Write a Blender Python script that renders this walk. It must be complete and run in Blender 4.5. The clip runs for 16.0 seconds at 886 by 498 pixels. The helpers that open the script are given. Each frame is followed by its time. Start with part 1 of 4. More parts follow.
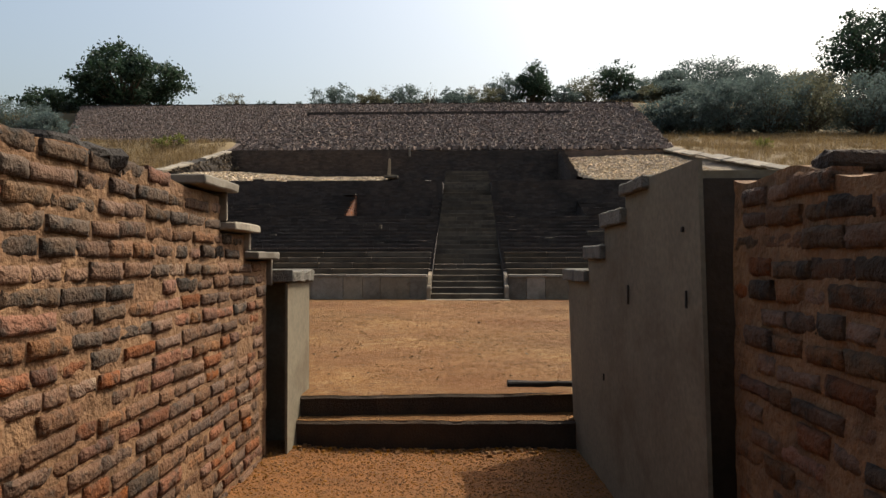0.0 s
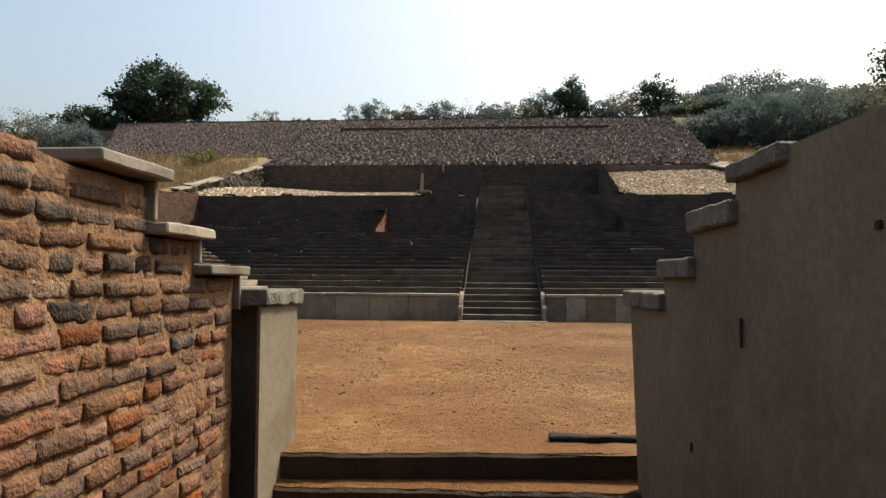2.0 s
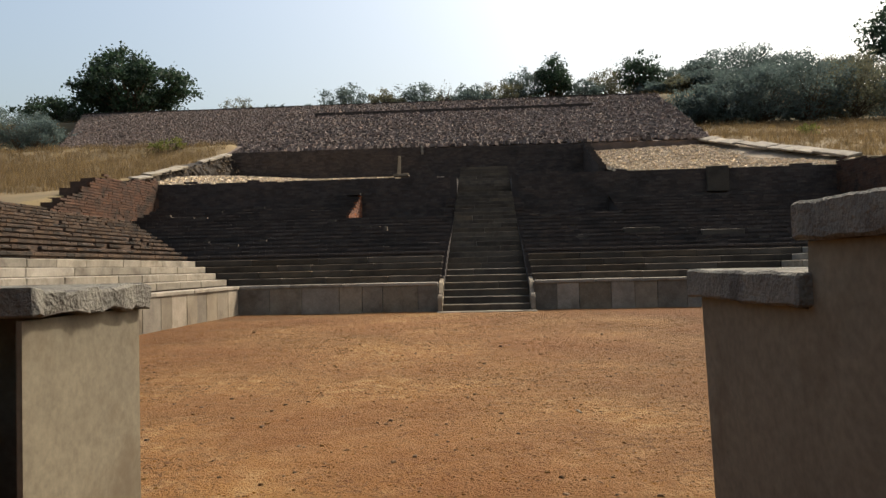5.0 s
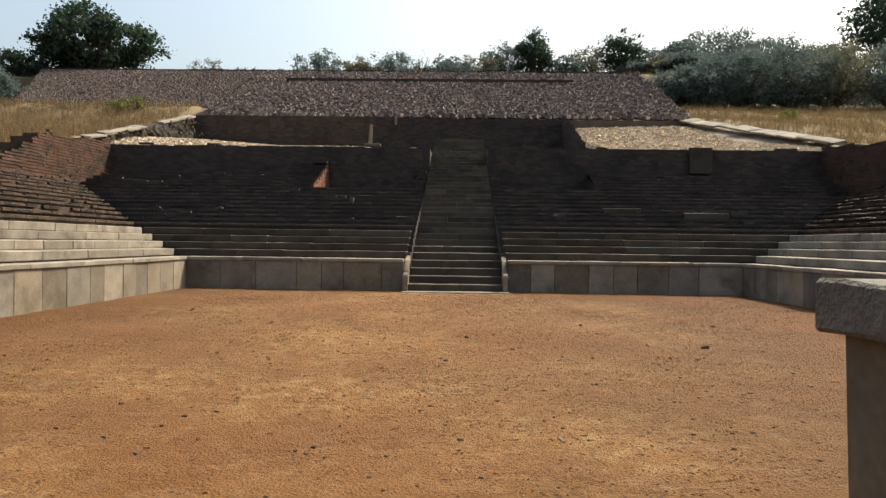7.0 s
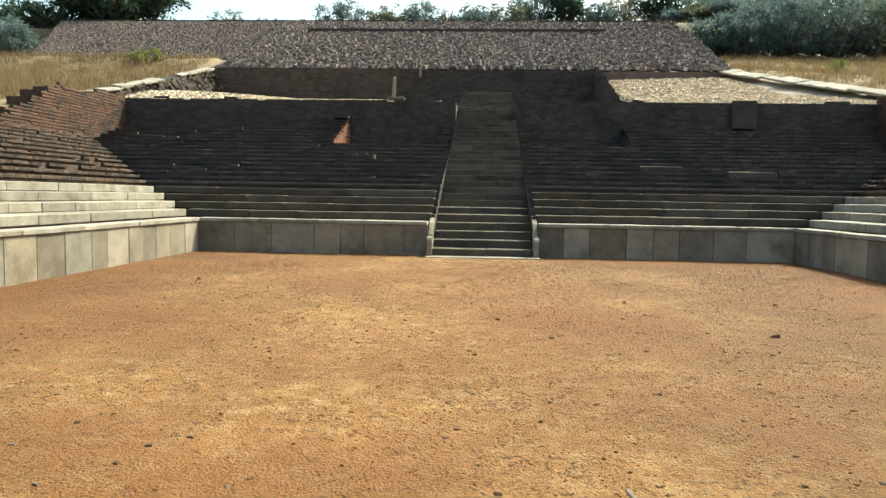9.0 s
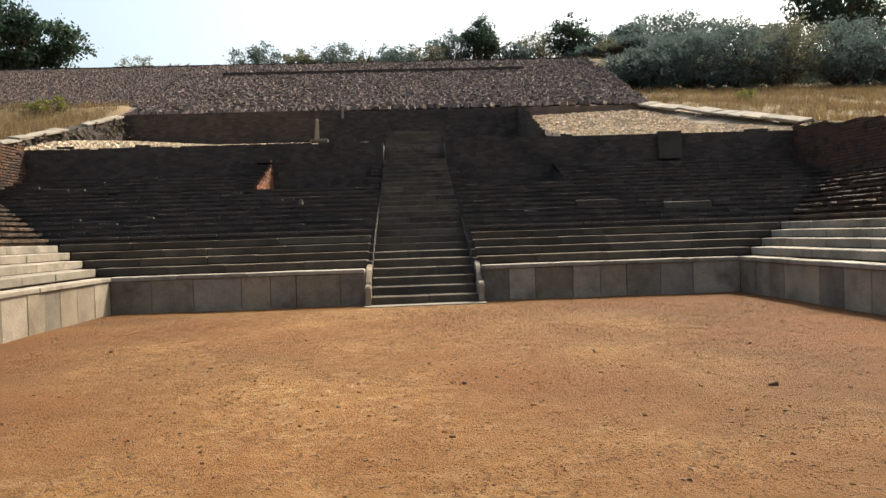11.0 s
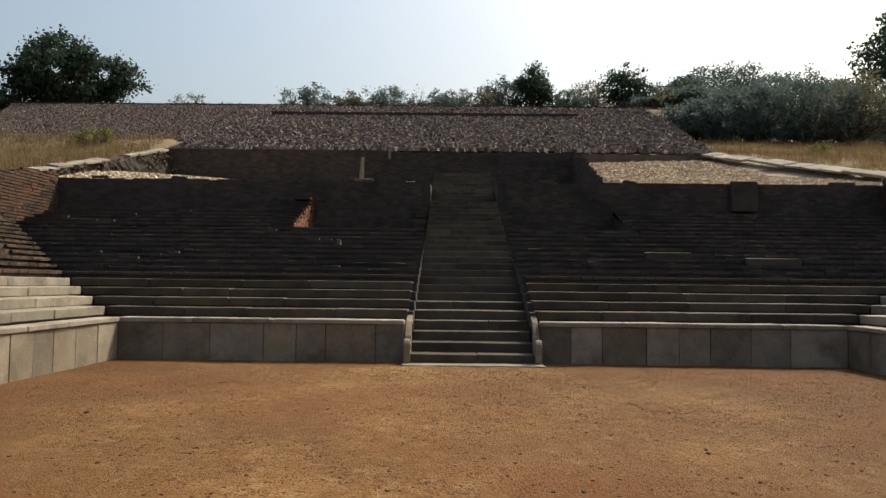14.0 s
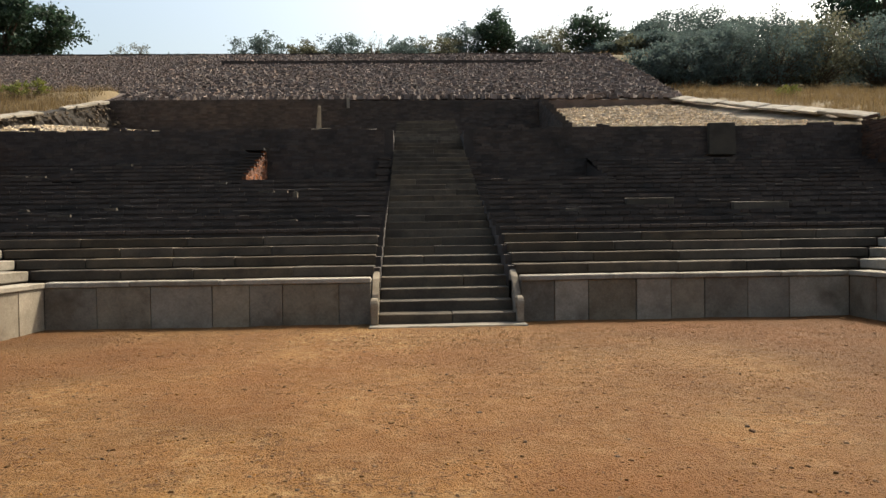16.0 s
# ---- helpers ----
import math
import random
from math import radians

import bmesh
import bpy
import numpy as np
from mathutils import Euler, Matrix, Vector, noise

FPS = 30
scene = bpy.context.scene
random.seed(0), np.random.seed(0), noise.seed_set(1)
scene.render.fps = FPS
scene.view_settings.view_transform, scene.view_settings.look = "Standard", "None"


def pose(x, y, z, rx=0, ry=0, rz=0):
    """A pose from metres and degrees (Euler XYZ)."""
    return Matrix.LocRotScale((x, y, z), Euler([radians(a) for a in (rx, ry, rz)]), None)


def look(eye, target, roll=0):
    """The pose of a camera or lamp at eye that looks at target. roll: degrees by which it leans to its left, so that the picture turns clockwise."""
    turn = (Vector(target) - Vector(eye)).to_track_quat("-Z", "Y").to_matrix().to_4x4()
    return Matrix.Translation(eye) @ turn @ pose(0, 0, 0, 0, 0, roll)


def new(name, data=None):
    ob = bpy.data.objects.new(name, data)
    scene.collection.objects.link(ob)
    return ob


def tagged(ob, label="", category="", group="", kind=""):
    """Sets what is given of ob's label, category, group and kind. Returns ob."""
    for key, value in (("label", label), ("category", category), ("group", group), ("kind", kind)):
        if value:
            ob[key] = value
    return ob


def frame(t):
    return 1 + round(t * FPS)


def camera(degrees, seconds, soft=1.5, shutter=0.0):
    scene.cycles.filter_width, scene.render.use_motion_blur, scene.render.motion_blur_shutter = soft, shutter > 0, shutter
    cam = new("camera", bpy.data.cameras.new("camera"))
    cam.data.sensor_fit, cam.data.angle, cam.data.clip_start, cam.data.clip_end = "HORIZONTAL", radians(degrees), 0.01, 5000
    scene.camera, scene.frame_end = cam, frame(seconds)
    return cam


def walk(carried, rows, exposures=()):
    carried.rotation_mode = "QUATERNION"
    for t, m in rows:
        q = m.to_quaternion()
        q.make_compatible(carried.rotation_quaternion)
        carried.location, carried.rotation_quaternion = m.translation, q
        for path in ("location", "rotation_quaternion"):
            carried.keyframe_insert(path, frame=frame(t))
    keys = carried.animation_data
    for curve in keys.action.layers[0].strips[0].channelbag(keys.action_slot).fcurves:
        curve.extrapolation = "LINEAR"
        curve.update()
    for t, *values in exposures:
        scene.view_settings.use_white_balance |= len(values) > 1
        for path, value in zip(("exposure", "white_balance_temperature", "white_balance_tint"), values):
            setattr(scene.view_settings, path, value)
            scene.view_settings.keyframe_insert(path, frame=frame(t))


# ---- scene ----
K = 0.85  # metres to one unit of the plan
cam = camera(63.4, 16.0)
EXPOSURES = [(0, 0.1, 6720, 7), (0.5, 0.3, 6720, 7), (1, 0.0, 6720, 7), (1.5, 0.15, 6720, 7), (2, 0.35, 6720, 6), (2.5, -0.25, 6720, 4), (3, 0.05, 6720, 5), (5.5, 0.2, 6720, 6), (6.0, -0.2, 6720, 6), (6.5, 0.2, 6720, 6), (7.8, 0.6, 6500, -2), (8.5, 1.1, 6350, -8), (9, 1.1, 6200, -9), (10.5, 0.7, 6720, 4), (11.5, 0.56, 6720, 6), (12.1, -0.1, 6720, 6), (12.5, 0.1, 6720, 6), (13.0, 0.05, 6720, 5), (13.6, -0.25, 6720, 6), (14.5, 0.35, 6720, 3), (15, 0.2, 6720, 4), (15.5, 0.05, 6720, 4), (16, 0.4, 6720, 4)]
PATH = [
    (0, (0.863, -0.267, 1.436), (0.799, 1.732, 1.470), -0.01),
    (0.3, (0.889, -0.013, 1.425), (0.735, 1.981, 1.423), -0.70),
    (0.5, (0.917, 0.171, 1.456), (0.730, 2.162, 1.462), -1.31),
    (1, (0.962, 0.628, 1.451), (0.750, 2.616, 1.477), 0.12),
    (1.5, (0.903, 1.053, 1.455), (0.760, 3.045, 1.552), 0.26),
    (2, (0.910, 1.494, 1.435), (0.747, 3.486, 1.520), 0.37),
    (2.5, (0.985, 1.911, 1.448), (0.849, 3.905, 1.496), 1.25),
    (2.9, (0.957, 2.306, 1.426), (0.868, 4.304, 1.460), 1.70),
    (3, (0.968, 2.402, 1.443), (0.995, 4.399, 1.542), 1.90),
    (5.3, (0.972, 4.257, 1.390), (0.836, 6.252, 1.417), -1.29),
    (5.5, (0.990, 4.427, 1.408), (0.907, 6.425, 1.356), 0.40),
    (6, (0.940, 4.837, 1.463), (0.970, 6.832, 1.607), 0.45),
    (6.5, (0.965, 5.224, 1.435), (0.988, 7.224, 1.415), -0.99),
    (7, (1.048, 5.667, 1.429), (1.001, 7.666, 1.412), 0.74),
    (7.5, (0.968, 5.933, 1.421), (0.934, 7.933, 1.392), 0.70),
    (8, (0.976, 6.313, 1.449), (0.847, 8.303, 1.306), -0.17),
    (8.5, (0.940, 6.840, 1.518), (0.827, 8.831, 1.372), 0.33),
    (9, (0.966, 7.015, 1.627), (0.852, 9.006, 1.482), 0.93),
    (9.2, (0.960, 7.121, 1.624), (0.975, 9.120, 1.548), 1.14),
    (11.3, (0.556, 8.426, 1.766), (0.648, 10.424, 1.727), -1.89),
    (11.5, (0.598, 8.620, 1.764), (0.678, 10.617, 1.717), -1.52),
    (12, (0.536, 9.028, 1.775), (0.543, 11.026, 1.877), 1.26),
    (12.5, (0.593, 9.458, 1.783), (0.608, 11.458, 1.825), 2.01),
    (13, (0.513, 9.717, 1.768), (0.500, 11.717, 1.752), 0.57),
    (13.5, (0.383, 10.136, 1.792), (0.333, 12.130, 1.940), -0.53),
    (14, (0.430, 10.613, 1.770), (0.407, 12.611, 1.867), 0.65),
    (14.5, (0.324, 11.046, 1.724), (0.384, 13.045, 1.690), -0.78),
    (15, (0.289, 11.458, 1.737), (0.247, 13.456, 1.804), 0.60),
    (15.5, (0.254, 11.881, 1.748), (0.264, 13.880, 1.814), 0.94),
    (16, (0.267, 12.273, 1.713), (0.349, 14.271, 1.684), -0.81),
]
walk(cam, [(t, look(Vector(eye) * K, Vector(target) * K, roll)) for t, eye, target, roll in PATH], EXPOSURES)

# ---- world and sun ----
SUN_DIR = Vector((0.46, 0.42, 0.80)).normalized()
world = bpy.data.worlds.new("sky")
scene.world = world
world.use_nodes = True
wn = world.node_tree.nodes
sky = wn.new("ShaderNodeTexSky")
sky.sky_type, sky.sun_disc = "NISHITA", False
sky.sun_elevation = math.asin(SUN_DIR.z)
sky.sun_rotation = math.atan2(SUN_DIR.x, SUN_DIR.y)
sky.dust_density, sky.air_density, sky.ozone_density = 6.8, 1.25, 1.0
wn["Background"].inputs["Strength"].default_value = 0.185
world.node_tree.links.new(sky.outputs[0], wn["Background"].inputs["Color"])
sun_data = bpy.data.lights.new("sun", "SUN")
sun_data.energy, sun_data.angle, sun_data.color = 4.6, radians(0.6), (1.0, 0.94, 0.84)
sun = new("sun", sun_data)
sun.matrix_world = look(SUN_DIR * 60, (0, 0, 0))

# ---- materials ----


def material(name, base, second, scale=4.0, fine=40.0, rough=0.9, bump=0.3, vary=0.0, stain=None, stain_scale=0.6, stretch=(1, 1, 1), stain_cut=(0.5, 0.7), bump_size=0.02, island=False, thin=0.0, scuff=None, scuff_scale=5.0, worn=None, side_tone=None):
    """Two-scale mottled surface: coarse blotches, fine grain, optional stains, and a shift from piece to piece."""
    m = bpy.data.materials.new(name)
    m.use_nodes = True
    nt = m.node_tree
    bsdf = nt.nodes["Principled BSDF"]
    bsdf.inputs["Roughness"].default_value = rough
    bsdf.inputs["Specular IOR Level"].default_value = 0.25
    geo = nt.nodes.new("ShaderNodeNewGeometry")
    mapping = nt.nodes.new("ShaderNodeMapping")
    mapping.inputs["Scale"].default_value = [a / K for a in stretch]
    nt.links.new(geo.outputs["Position"], mapping.inputs["Vector"])

    def noise_node(sc, detail=4.0, roughness=0.6):
        n = nt.nodes.new("ShaderNodeTexNoise")
        n.inputs["Scale"].default_value = sc
        n.inputs["Detail"].default_value = detail
        n.inputs["Roughness"].default_value = roughness
        nt.links.new(mapping.outputs[0], n.inputs["Vector"])
        return n

    def mix(kind, fac, a, b):
        x = nt.nodes.new("ShaderNodeMix")
        x.data_type, x.blend_type = "RGBA", kind
        for sock, v in ((x.inputs[0], fac), (x.inputs[6], a), (x.inputs[7], b)):
            if isinstance(v, bpy.types.NodeSocket):
                nt.links.new(v, sock)
            elif isinstance(v, tuple):
                sock.default_value = (*v, 1)
            else:
                sock.default_value = v
        return x.outputs[2]

    def ramp(v, lo, hi):
        r = nt.nodes.new("ShaderNodeMapRange")
        r.inputs[1].default_value, r.inputs[2].default_value = lo, hi
        nt.links.new(v, r.inputs[0])
        return r.outputs[0]

    coarse, grain = noise_node(scale, 6.0), noise_node(fine, 3.0)
    col = mix("MIX", ramp(coarse.outputs[0], 0.35, 0.65), base, second)
    col = mix("OVERLAY", 0.55, col, mix("MIX", grain.outputs[0], (0.15, 0.15, 0.15), (0.85, 0.85, 0.85)))
    if scuff:
        dents, pale = noise_node(scuff_scale, 5.0, 0.7), noise_node(scuff_scale * 0.3, 7.0, 0.7)
        where = noise_node(0.9, 5.0, 0.6)
        dents.inputs["Distortion"].default_value = 0.6
        col = mix("MIX", ramp(pale.outputs[0], 0.47, 0.76), col, worn)
        both = nt.nodes.new("ShaderNodeMath")
        both.operation = "MULTIPLY"
        nt.links.new(ramp(dents.outputs[0], 0.52, 0.60), both.inputs[0])
        nt.links.new(ramp(where.outputs[0], 0.36, 0.56), both.inputs[1])
        col = mix("MIX", both.outputs[0], col, scuff)
    # Redder soil towards both sides, with the lens's corner darkening painted in.
    if side_tone:
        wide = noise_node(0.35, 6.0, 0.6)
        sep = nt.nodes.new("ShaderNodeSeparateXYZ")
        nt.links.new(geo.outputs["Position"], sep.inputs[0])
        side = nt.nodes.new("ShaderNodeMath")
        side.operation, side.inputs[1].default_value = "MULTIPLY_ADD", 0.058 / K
        from_middle = nt.nodes.new("ShaderNodeMath")
        from_middle.operation, from_middle.inputs[1].default_value = "SUBTRACT", -0.4 * K
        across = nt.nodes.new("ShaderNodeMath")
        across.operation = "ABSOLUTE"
        nt.links.new(sep.outputs[0], from_middle.inputs[0])
        nt.links.new(from_middle.outputs[0], across.inputs[0])
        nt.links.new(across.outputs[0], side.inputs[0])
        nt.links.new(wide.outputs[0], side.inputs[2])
        col = mix("MIX", ramp(side.outputs[0], 0.46, 0.88), col, side_tone)
    if stain:
        st = noise_node(stain_scale, 8.0, 0.65)
        col = mix("MIX", ramp(st.outputs[0], *stain_cut), col, stain)
    if vary:
        if island:
            rnd = geo.outputs["Random Per Island"]
        else:
            oi = nt.nodes.new("ShaderNodeObjectInfo")
            rnd = oi.outputs["Random"]
        hsv = nt.nodes.new("ShaderNodeHueSaturation")
        r = nt.nodes.new("ShaderNodeMapRange")
        r.inputs[3].default_value, r.inputs[4].default_value = 1 - vary, 1 + vary
        nt.links.new(rnd, r.inputs[0])
        nt.links.new(r.outputs[0], hsv.inputs["Value"])
        sat = nt.nodes.new("ShaderNodeMath")
        sat.operation, sat.inputs[1].default_value = "MULTIPLY_ADD", 7.31
        sat.inputs[2].default_value = 0.13
        nt.links.new(rnd, sat.inputs[0])
        fr = nt.nodes.new("ShaderNodeMath")
        fr.operation = "FRACT"
        nt.links.new(sat.outputs[0], fr.inputs[0])
        r2 = nt.nodes.new("ShaderNodeMapRange")
        r2.inputs[3].default_value, r2.inputs[4].default_value = 1 - vary * 0.45, 1 + vary * 0.5
        nt.links.new(fr.outputs[0], r2.inputs[0])
        nt.links.new(r2.outputs[0], hsv.inputs["Saturation"])
        nt.links.new(col, hsv.inputs["Color"])
        col = hsv.outputs[0]
    nt.links.new(col, bsdf.inputs["Base Color"])
    if bump:
        hsum = nt.nodes.new("ShaderNodeMath")
        hsum.operation = "ADD"
        if scuff:
            ridge = nt.nodes.new("ShaderNodeMath")
            ridge.operation, ridge.inputs[1].default_value = "MULTIPLY_ADD", 0.8
            nt.links.new(dents.outputs[0], ridge.inputs[0])
            nt.links.new(coarse.outputs[0], ridge.inputs[2])
            nt.links.new(ridge.outputs[0], hsum.inputs[0])
        else:
            nt.links.new(coarse.outputs[0], hsum.inputs[0])
        nt.links.new(grain.outputs[0], hsum.inputs[1])
        b = nt.nodes.new("ShaderNodeBump")
        b.inputs["Strength"].default_value, b.inputs["Distance"].default_value = bump, bump_size * K
        nt.links.new(hsum.outputs[0], b.inputs["Height"])
        nt.links.new(b.outputs[0], bsdf.inputs["Normal"])
    if thin:
        tr = nt.nodes.new("ShaderNodeBsdfTranslucent")
        nt.links.new(col, tr.inputs["Color"])
        ms = nt.nodes.new("ShaderNodeMixShader")
        ms.inputs[0].default_value = thin
        nt.links.new(bsdf.outputs[0], ms.inputs[1])
        nt.links.new(tr.outputs[0], ms.inputs[2])
        nt.links.new(ms.outputs[0], nt.nodes["Material Output"].inputs["Surface"])
    return m


SAND = material("arena_earth", (0.172, 0.0790, 0.0195), (0.232, 0.116, 0.0330), 0.8, 45.0, bump=1.0, stain=(0.146, 0.055, 0.0118), stain_scale=0.17, bump_size=0.05, stain_cut=(0.42, 0.68), scuff=(0.066, 0.029, 0.0080), scuff_scale=14.0, worn=(0.335, 0.218, 0.104), side_tone=(0.096, 0.0425, 0.0105))
GRAVEL = material("passage_gravel", (0.170, 0.068, 0.0165), (0.112, 0.045, 0.0120), 4.0, 55.0, bump=0.9)
CLOD = material("earth_clods", (0.165, 0.078, 0.021), (0.115, 0.053, 0.0145), 3.0, 40.0, bump=0.4, vary=0.4, island=True)
TWIG = material("dry_twigs", (0.12, 0.066, 0.027), (0.07, 0.038, 0.016), 3.0, 40.0, bump=0, vary=0.5, island=True)
BRICK = material("old_brick", (0.128, 0.066, 0.036), (0.086, 0.047, 0.028), 9.0, 34.0, bump=1.0, vary=0.38, stain=(0.042, 0.028, 0.018), stain_scale=9.0, stain_cut=(0.54, 0.66), bump_size=0.028)
BRICK_SOOT = material("sooty_brick", (0.098, 0.058, 0.034), (0.060, 0.039, 0.025), 9.0, 34.0, bump=1.0, vary=0.4, stain=(0.028, 0.021, 0.015), stain_scale=8.0, stain_cut=(0.48, 0.62), bump_size=0.028)
BRICK_RED = material("worn_red_brick", (0.150, 0.054, 0.022), (0.100, 0.042, 0.021), 9.0, 34.0, bump=1.0, vary=0.35, stain=(0.055, 0.032, 0.020), stain_scale=9.0, stain_cut=(0.52, 0.66), bump_size=0.028)
BRICK_PALE = material("limed_brick", (0.200, 0.140, 0.098), (0.130, 0.072, 0.044), 12.0, 34.0, bump=1.0, vary=0.2, bump_size=0.05)
FRESH = material("fresh_red_brick", (0.215, 0.088, 0.048), (0.13, 0.060, 0.036), 5.0, 40.0, bump=0.6, vary=0.5, island=True)
MORTAR = material("lime_mortar", (0.200, 0.112, 0.056), (0.132, 0.069, 0.034), 3.5, 24.0, bump=0.8, stain=(0.075, 0.041, 0.020), stain_scale=2.6, stain_cut=(0.52, 0.68), bump_size=0.035)
RUBBLE_CORE = material("tan_rubble_core", (0.085, 0.052, 0.034), (0.055, 0.036, 0.026), 3.0, 30.0, bump=0.6)
STONE_BROWN = material("brown_weathered_stone_with_shade", (0.088, 0.066, 0.045), (0.060, 0.046, 0.032), 1.8, 25.0, bump=0.3, vary=0.3, stain=(0.036, 0.028, 0.020), stain_scale=1.3)
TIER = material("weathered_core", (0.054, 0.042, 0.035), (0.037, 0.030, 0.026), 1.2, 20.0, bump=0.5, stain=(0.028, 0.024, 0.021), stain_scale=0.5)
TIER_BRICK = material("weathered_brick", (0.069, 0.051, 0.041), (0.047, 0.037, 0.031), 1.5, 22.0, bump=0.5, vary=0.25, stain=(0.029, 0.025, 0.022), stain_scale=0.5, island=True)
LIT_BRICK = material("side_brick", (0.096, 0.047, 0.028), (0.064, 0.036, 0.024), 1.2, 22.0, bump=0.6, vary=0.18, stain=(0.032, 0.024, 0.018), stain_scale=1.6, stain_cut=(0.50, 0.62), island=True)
SEAT_BRICK = material("dusty_seat_brick", (0.078, 0.048, 0.030), (0.048, 0.033, 0.023), 1.6, 22.0, bump=0.6, vary=0.3, stain=(0.024, 0.019, 0.015), stain_scale=1.4, stain_cut=(0.46, 0.60), island=True)
LIME = material("limestone", (0.225, 0.186, 0.138), (0.150, 0.121, 0.088), 1.3, 25.0, bump=0.25, vary=0.34, stain=(0.092, 0.069, 0.046), stain_scale=0.9)
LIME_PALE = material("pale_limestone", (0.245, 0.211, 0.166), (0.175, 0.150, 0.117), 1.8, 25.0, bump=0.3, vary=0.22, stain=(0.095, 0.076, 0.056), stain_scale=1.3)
STEP = material("stair_stone", (0.080, 0.063, 0.045), (0.056, 0.045, 0.033), 1.8, 25.0, bump=0.3, vary=0.25, stain=(0.035, 0.028, 0.021), stain_scale=0.9)
NEAR_BLACK = material("near_black_stone", (0.014, 0.011, 0.009), (0.008, 0.007, 0.006), 8.0, 60.0, bump=0.9)
JOINT = material("dark_joint", (0.09, 0.075, 0.06), (0.06, 0.05, 0.04), 3.0, 30.0)
PLASTER = material("cement_plaster", (0.165, 0.137, 0.093), (0.125, 0.103, 0.071), 1.1, 25.0, bump=0.08, stain=(0.090, 0.066, 0.040), stain_scale=1.3, bump_size=0.006)
CAP = material("rough_coping", (0.15, 0.135, 0.11), (0.10, 0.09, 0.074), 6.0, 50.0, bump=0.9, stain=(0.055, 0.046, 0.038), stain_scale=3.0)
BLACK_STONE_SLOT_SHADE = material("blackened_stone_and_slot_shade", (0.034, 0.027, 0.022), (0.022, 0.018, 0.015), 8.0, 60.0, bump=0.9)
BROWN_STONE = material("brown_stone", (0.13, 0.07, 0.038), (0.08, 0.046, 0.027), 8.0, 60.0, bump=0.7)
# Near-black earth: the risers' shade is put into the colour.
STEP_EARTH_SHADE = material("shade_dark_earthy_step", (0.042, 0.028, 0.018), (0.028, 0.020, 0.014), 3.0, 45.0, bump=0.9, stain=(0.06, 0.036, 0.019), stain_scale=1.3)
RUBBLE = material("pitched_stone", (0.15, 0.112, 0.092), (0.10, 0.077, 0.066), 1.5, 18.0, bump=0.6, vary=0.55, island=True)
PALE = material("pale_rubble", (0.55, 0.44, 0.30), (0.38, 0.29, 0.20), 1.5, 18.0, bump=0.6, vary=0.45, island=True)
PALE_EARTH = material("pale_gravel_bed", (0.25, 0.195, 0.135), (0.16, 0.125, 0.088), 2.0, 18.0, bump=0.6)
EARTH = material("dry_grass_earth", (0.17, 0.12, 0.058), (0.12, 0.085, 0.043), 0.3, 6.0, bump=0.4, stain=(0.07, 0.058, 0.030), stain_scale=0.12)
SOIL_GAP_SHADE = material("bank_soil_and_gap_shade", (0.034, 0.025, 0.018), (0.022, 0.017, 0.013), 1.0, 12.0, bump=0.6)
STRAW = material("dry_grass", (0.225, 0.155, 0.074), (0.140, 0.098, 0.050), 0.6, 5.0, rough=0.8, bump=0, vary=0.45, island=True, thin=0.4)
BARK = material("bark", (0.10, 0.075, 0.055), (0.06, 0.045, 0.035), 3.0, 30.0)
# Grey-green lightened and blued: the distance haze is put into the leaf colour.
LEAF_HAZED = material("hazed_grey_green_leaf", (0.108, 0.140, 0.126), (0.074, 0.100, 0.094), 0.5, 3.0, rough=0.7, bump=0, vary=0.28, island=True, thin=0.5)
LEAF_DARK = material("dark_leaf", (0.036, 0.062, 0.036), (0.026, 0.046, 0.028), 0.5, 3.0, rough=0.65, bump=0, vary=0.35, island=True, thin=0.35)
LEAF_DRY = material("dry_leaf", (0.15, 0.145, 0.09), (0.10, 0.10, 0.065), 0.5, 3.0, rough=0.7, bump=0, vary=0.35, island=True, thin=0.4)
LEAF_YELLOW = material("yellow_green_leaf", (0.17, 0.17, 0.04), (0.13, 0.14, 0.035), 0.5, 3.0, rough=0.7, bump=0, vary=0.3, island=True, thin=0.4)

# ---- building helpers ----
rng = random.Random(7)


def mesh_object(name, bm, mat, parent=None, smooth=False):
    me = bpy.data.meshes.new(name)
    bm.normal_update()
    bm.to_mesh(me)
    bm.free()
    me.materials.append(mat)
    if smooth:
        for p in me.polygons:
            p.use_smooth = True
    ob = new(name, me)
    if parent:
        ob.parent = parent
    return ob


def part(name, bm, mat, parent, label=""):
    ob = mesh_object(name, bm, mat, parent)
    return tagged(ob, label) if label else ob


def data_object(name, verts, faces, mat, parent=None, smooth=False):
    me = bpy.data.meshes.new(name)
    me.from_pydata(verts, [], faces)
    me.materials.append(mat)
    if smooth:
        for p in me.polygons:
            p.use_smooth = True
    ob = new(name, me)
    if parent:
        ob.parent = parent
    return ob


def box(bm, x0, x1, y0, y1, z0, z1):
    v = [bm.verts.new((x, y, z)) for z in (z0, z1) for y in (y0, y1) for x in (x0, x1)]
    for f in ((0, 2, 3, 1), (4, 5, 7, 6), (0, 1, 5, 4), (1, 3, 7, 5), (3, 2, 6, 7), (2, 0, 4, 6)):
        bm.faces.new([v[i] for i in f])
    return v


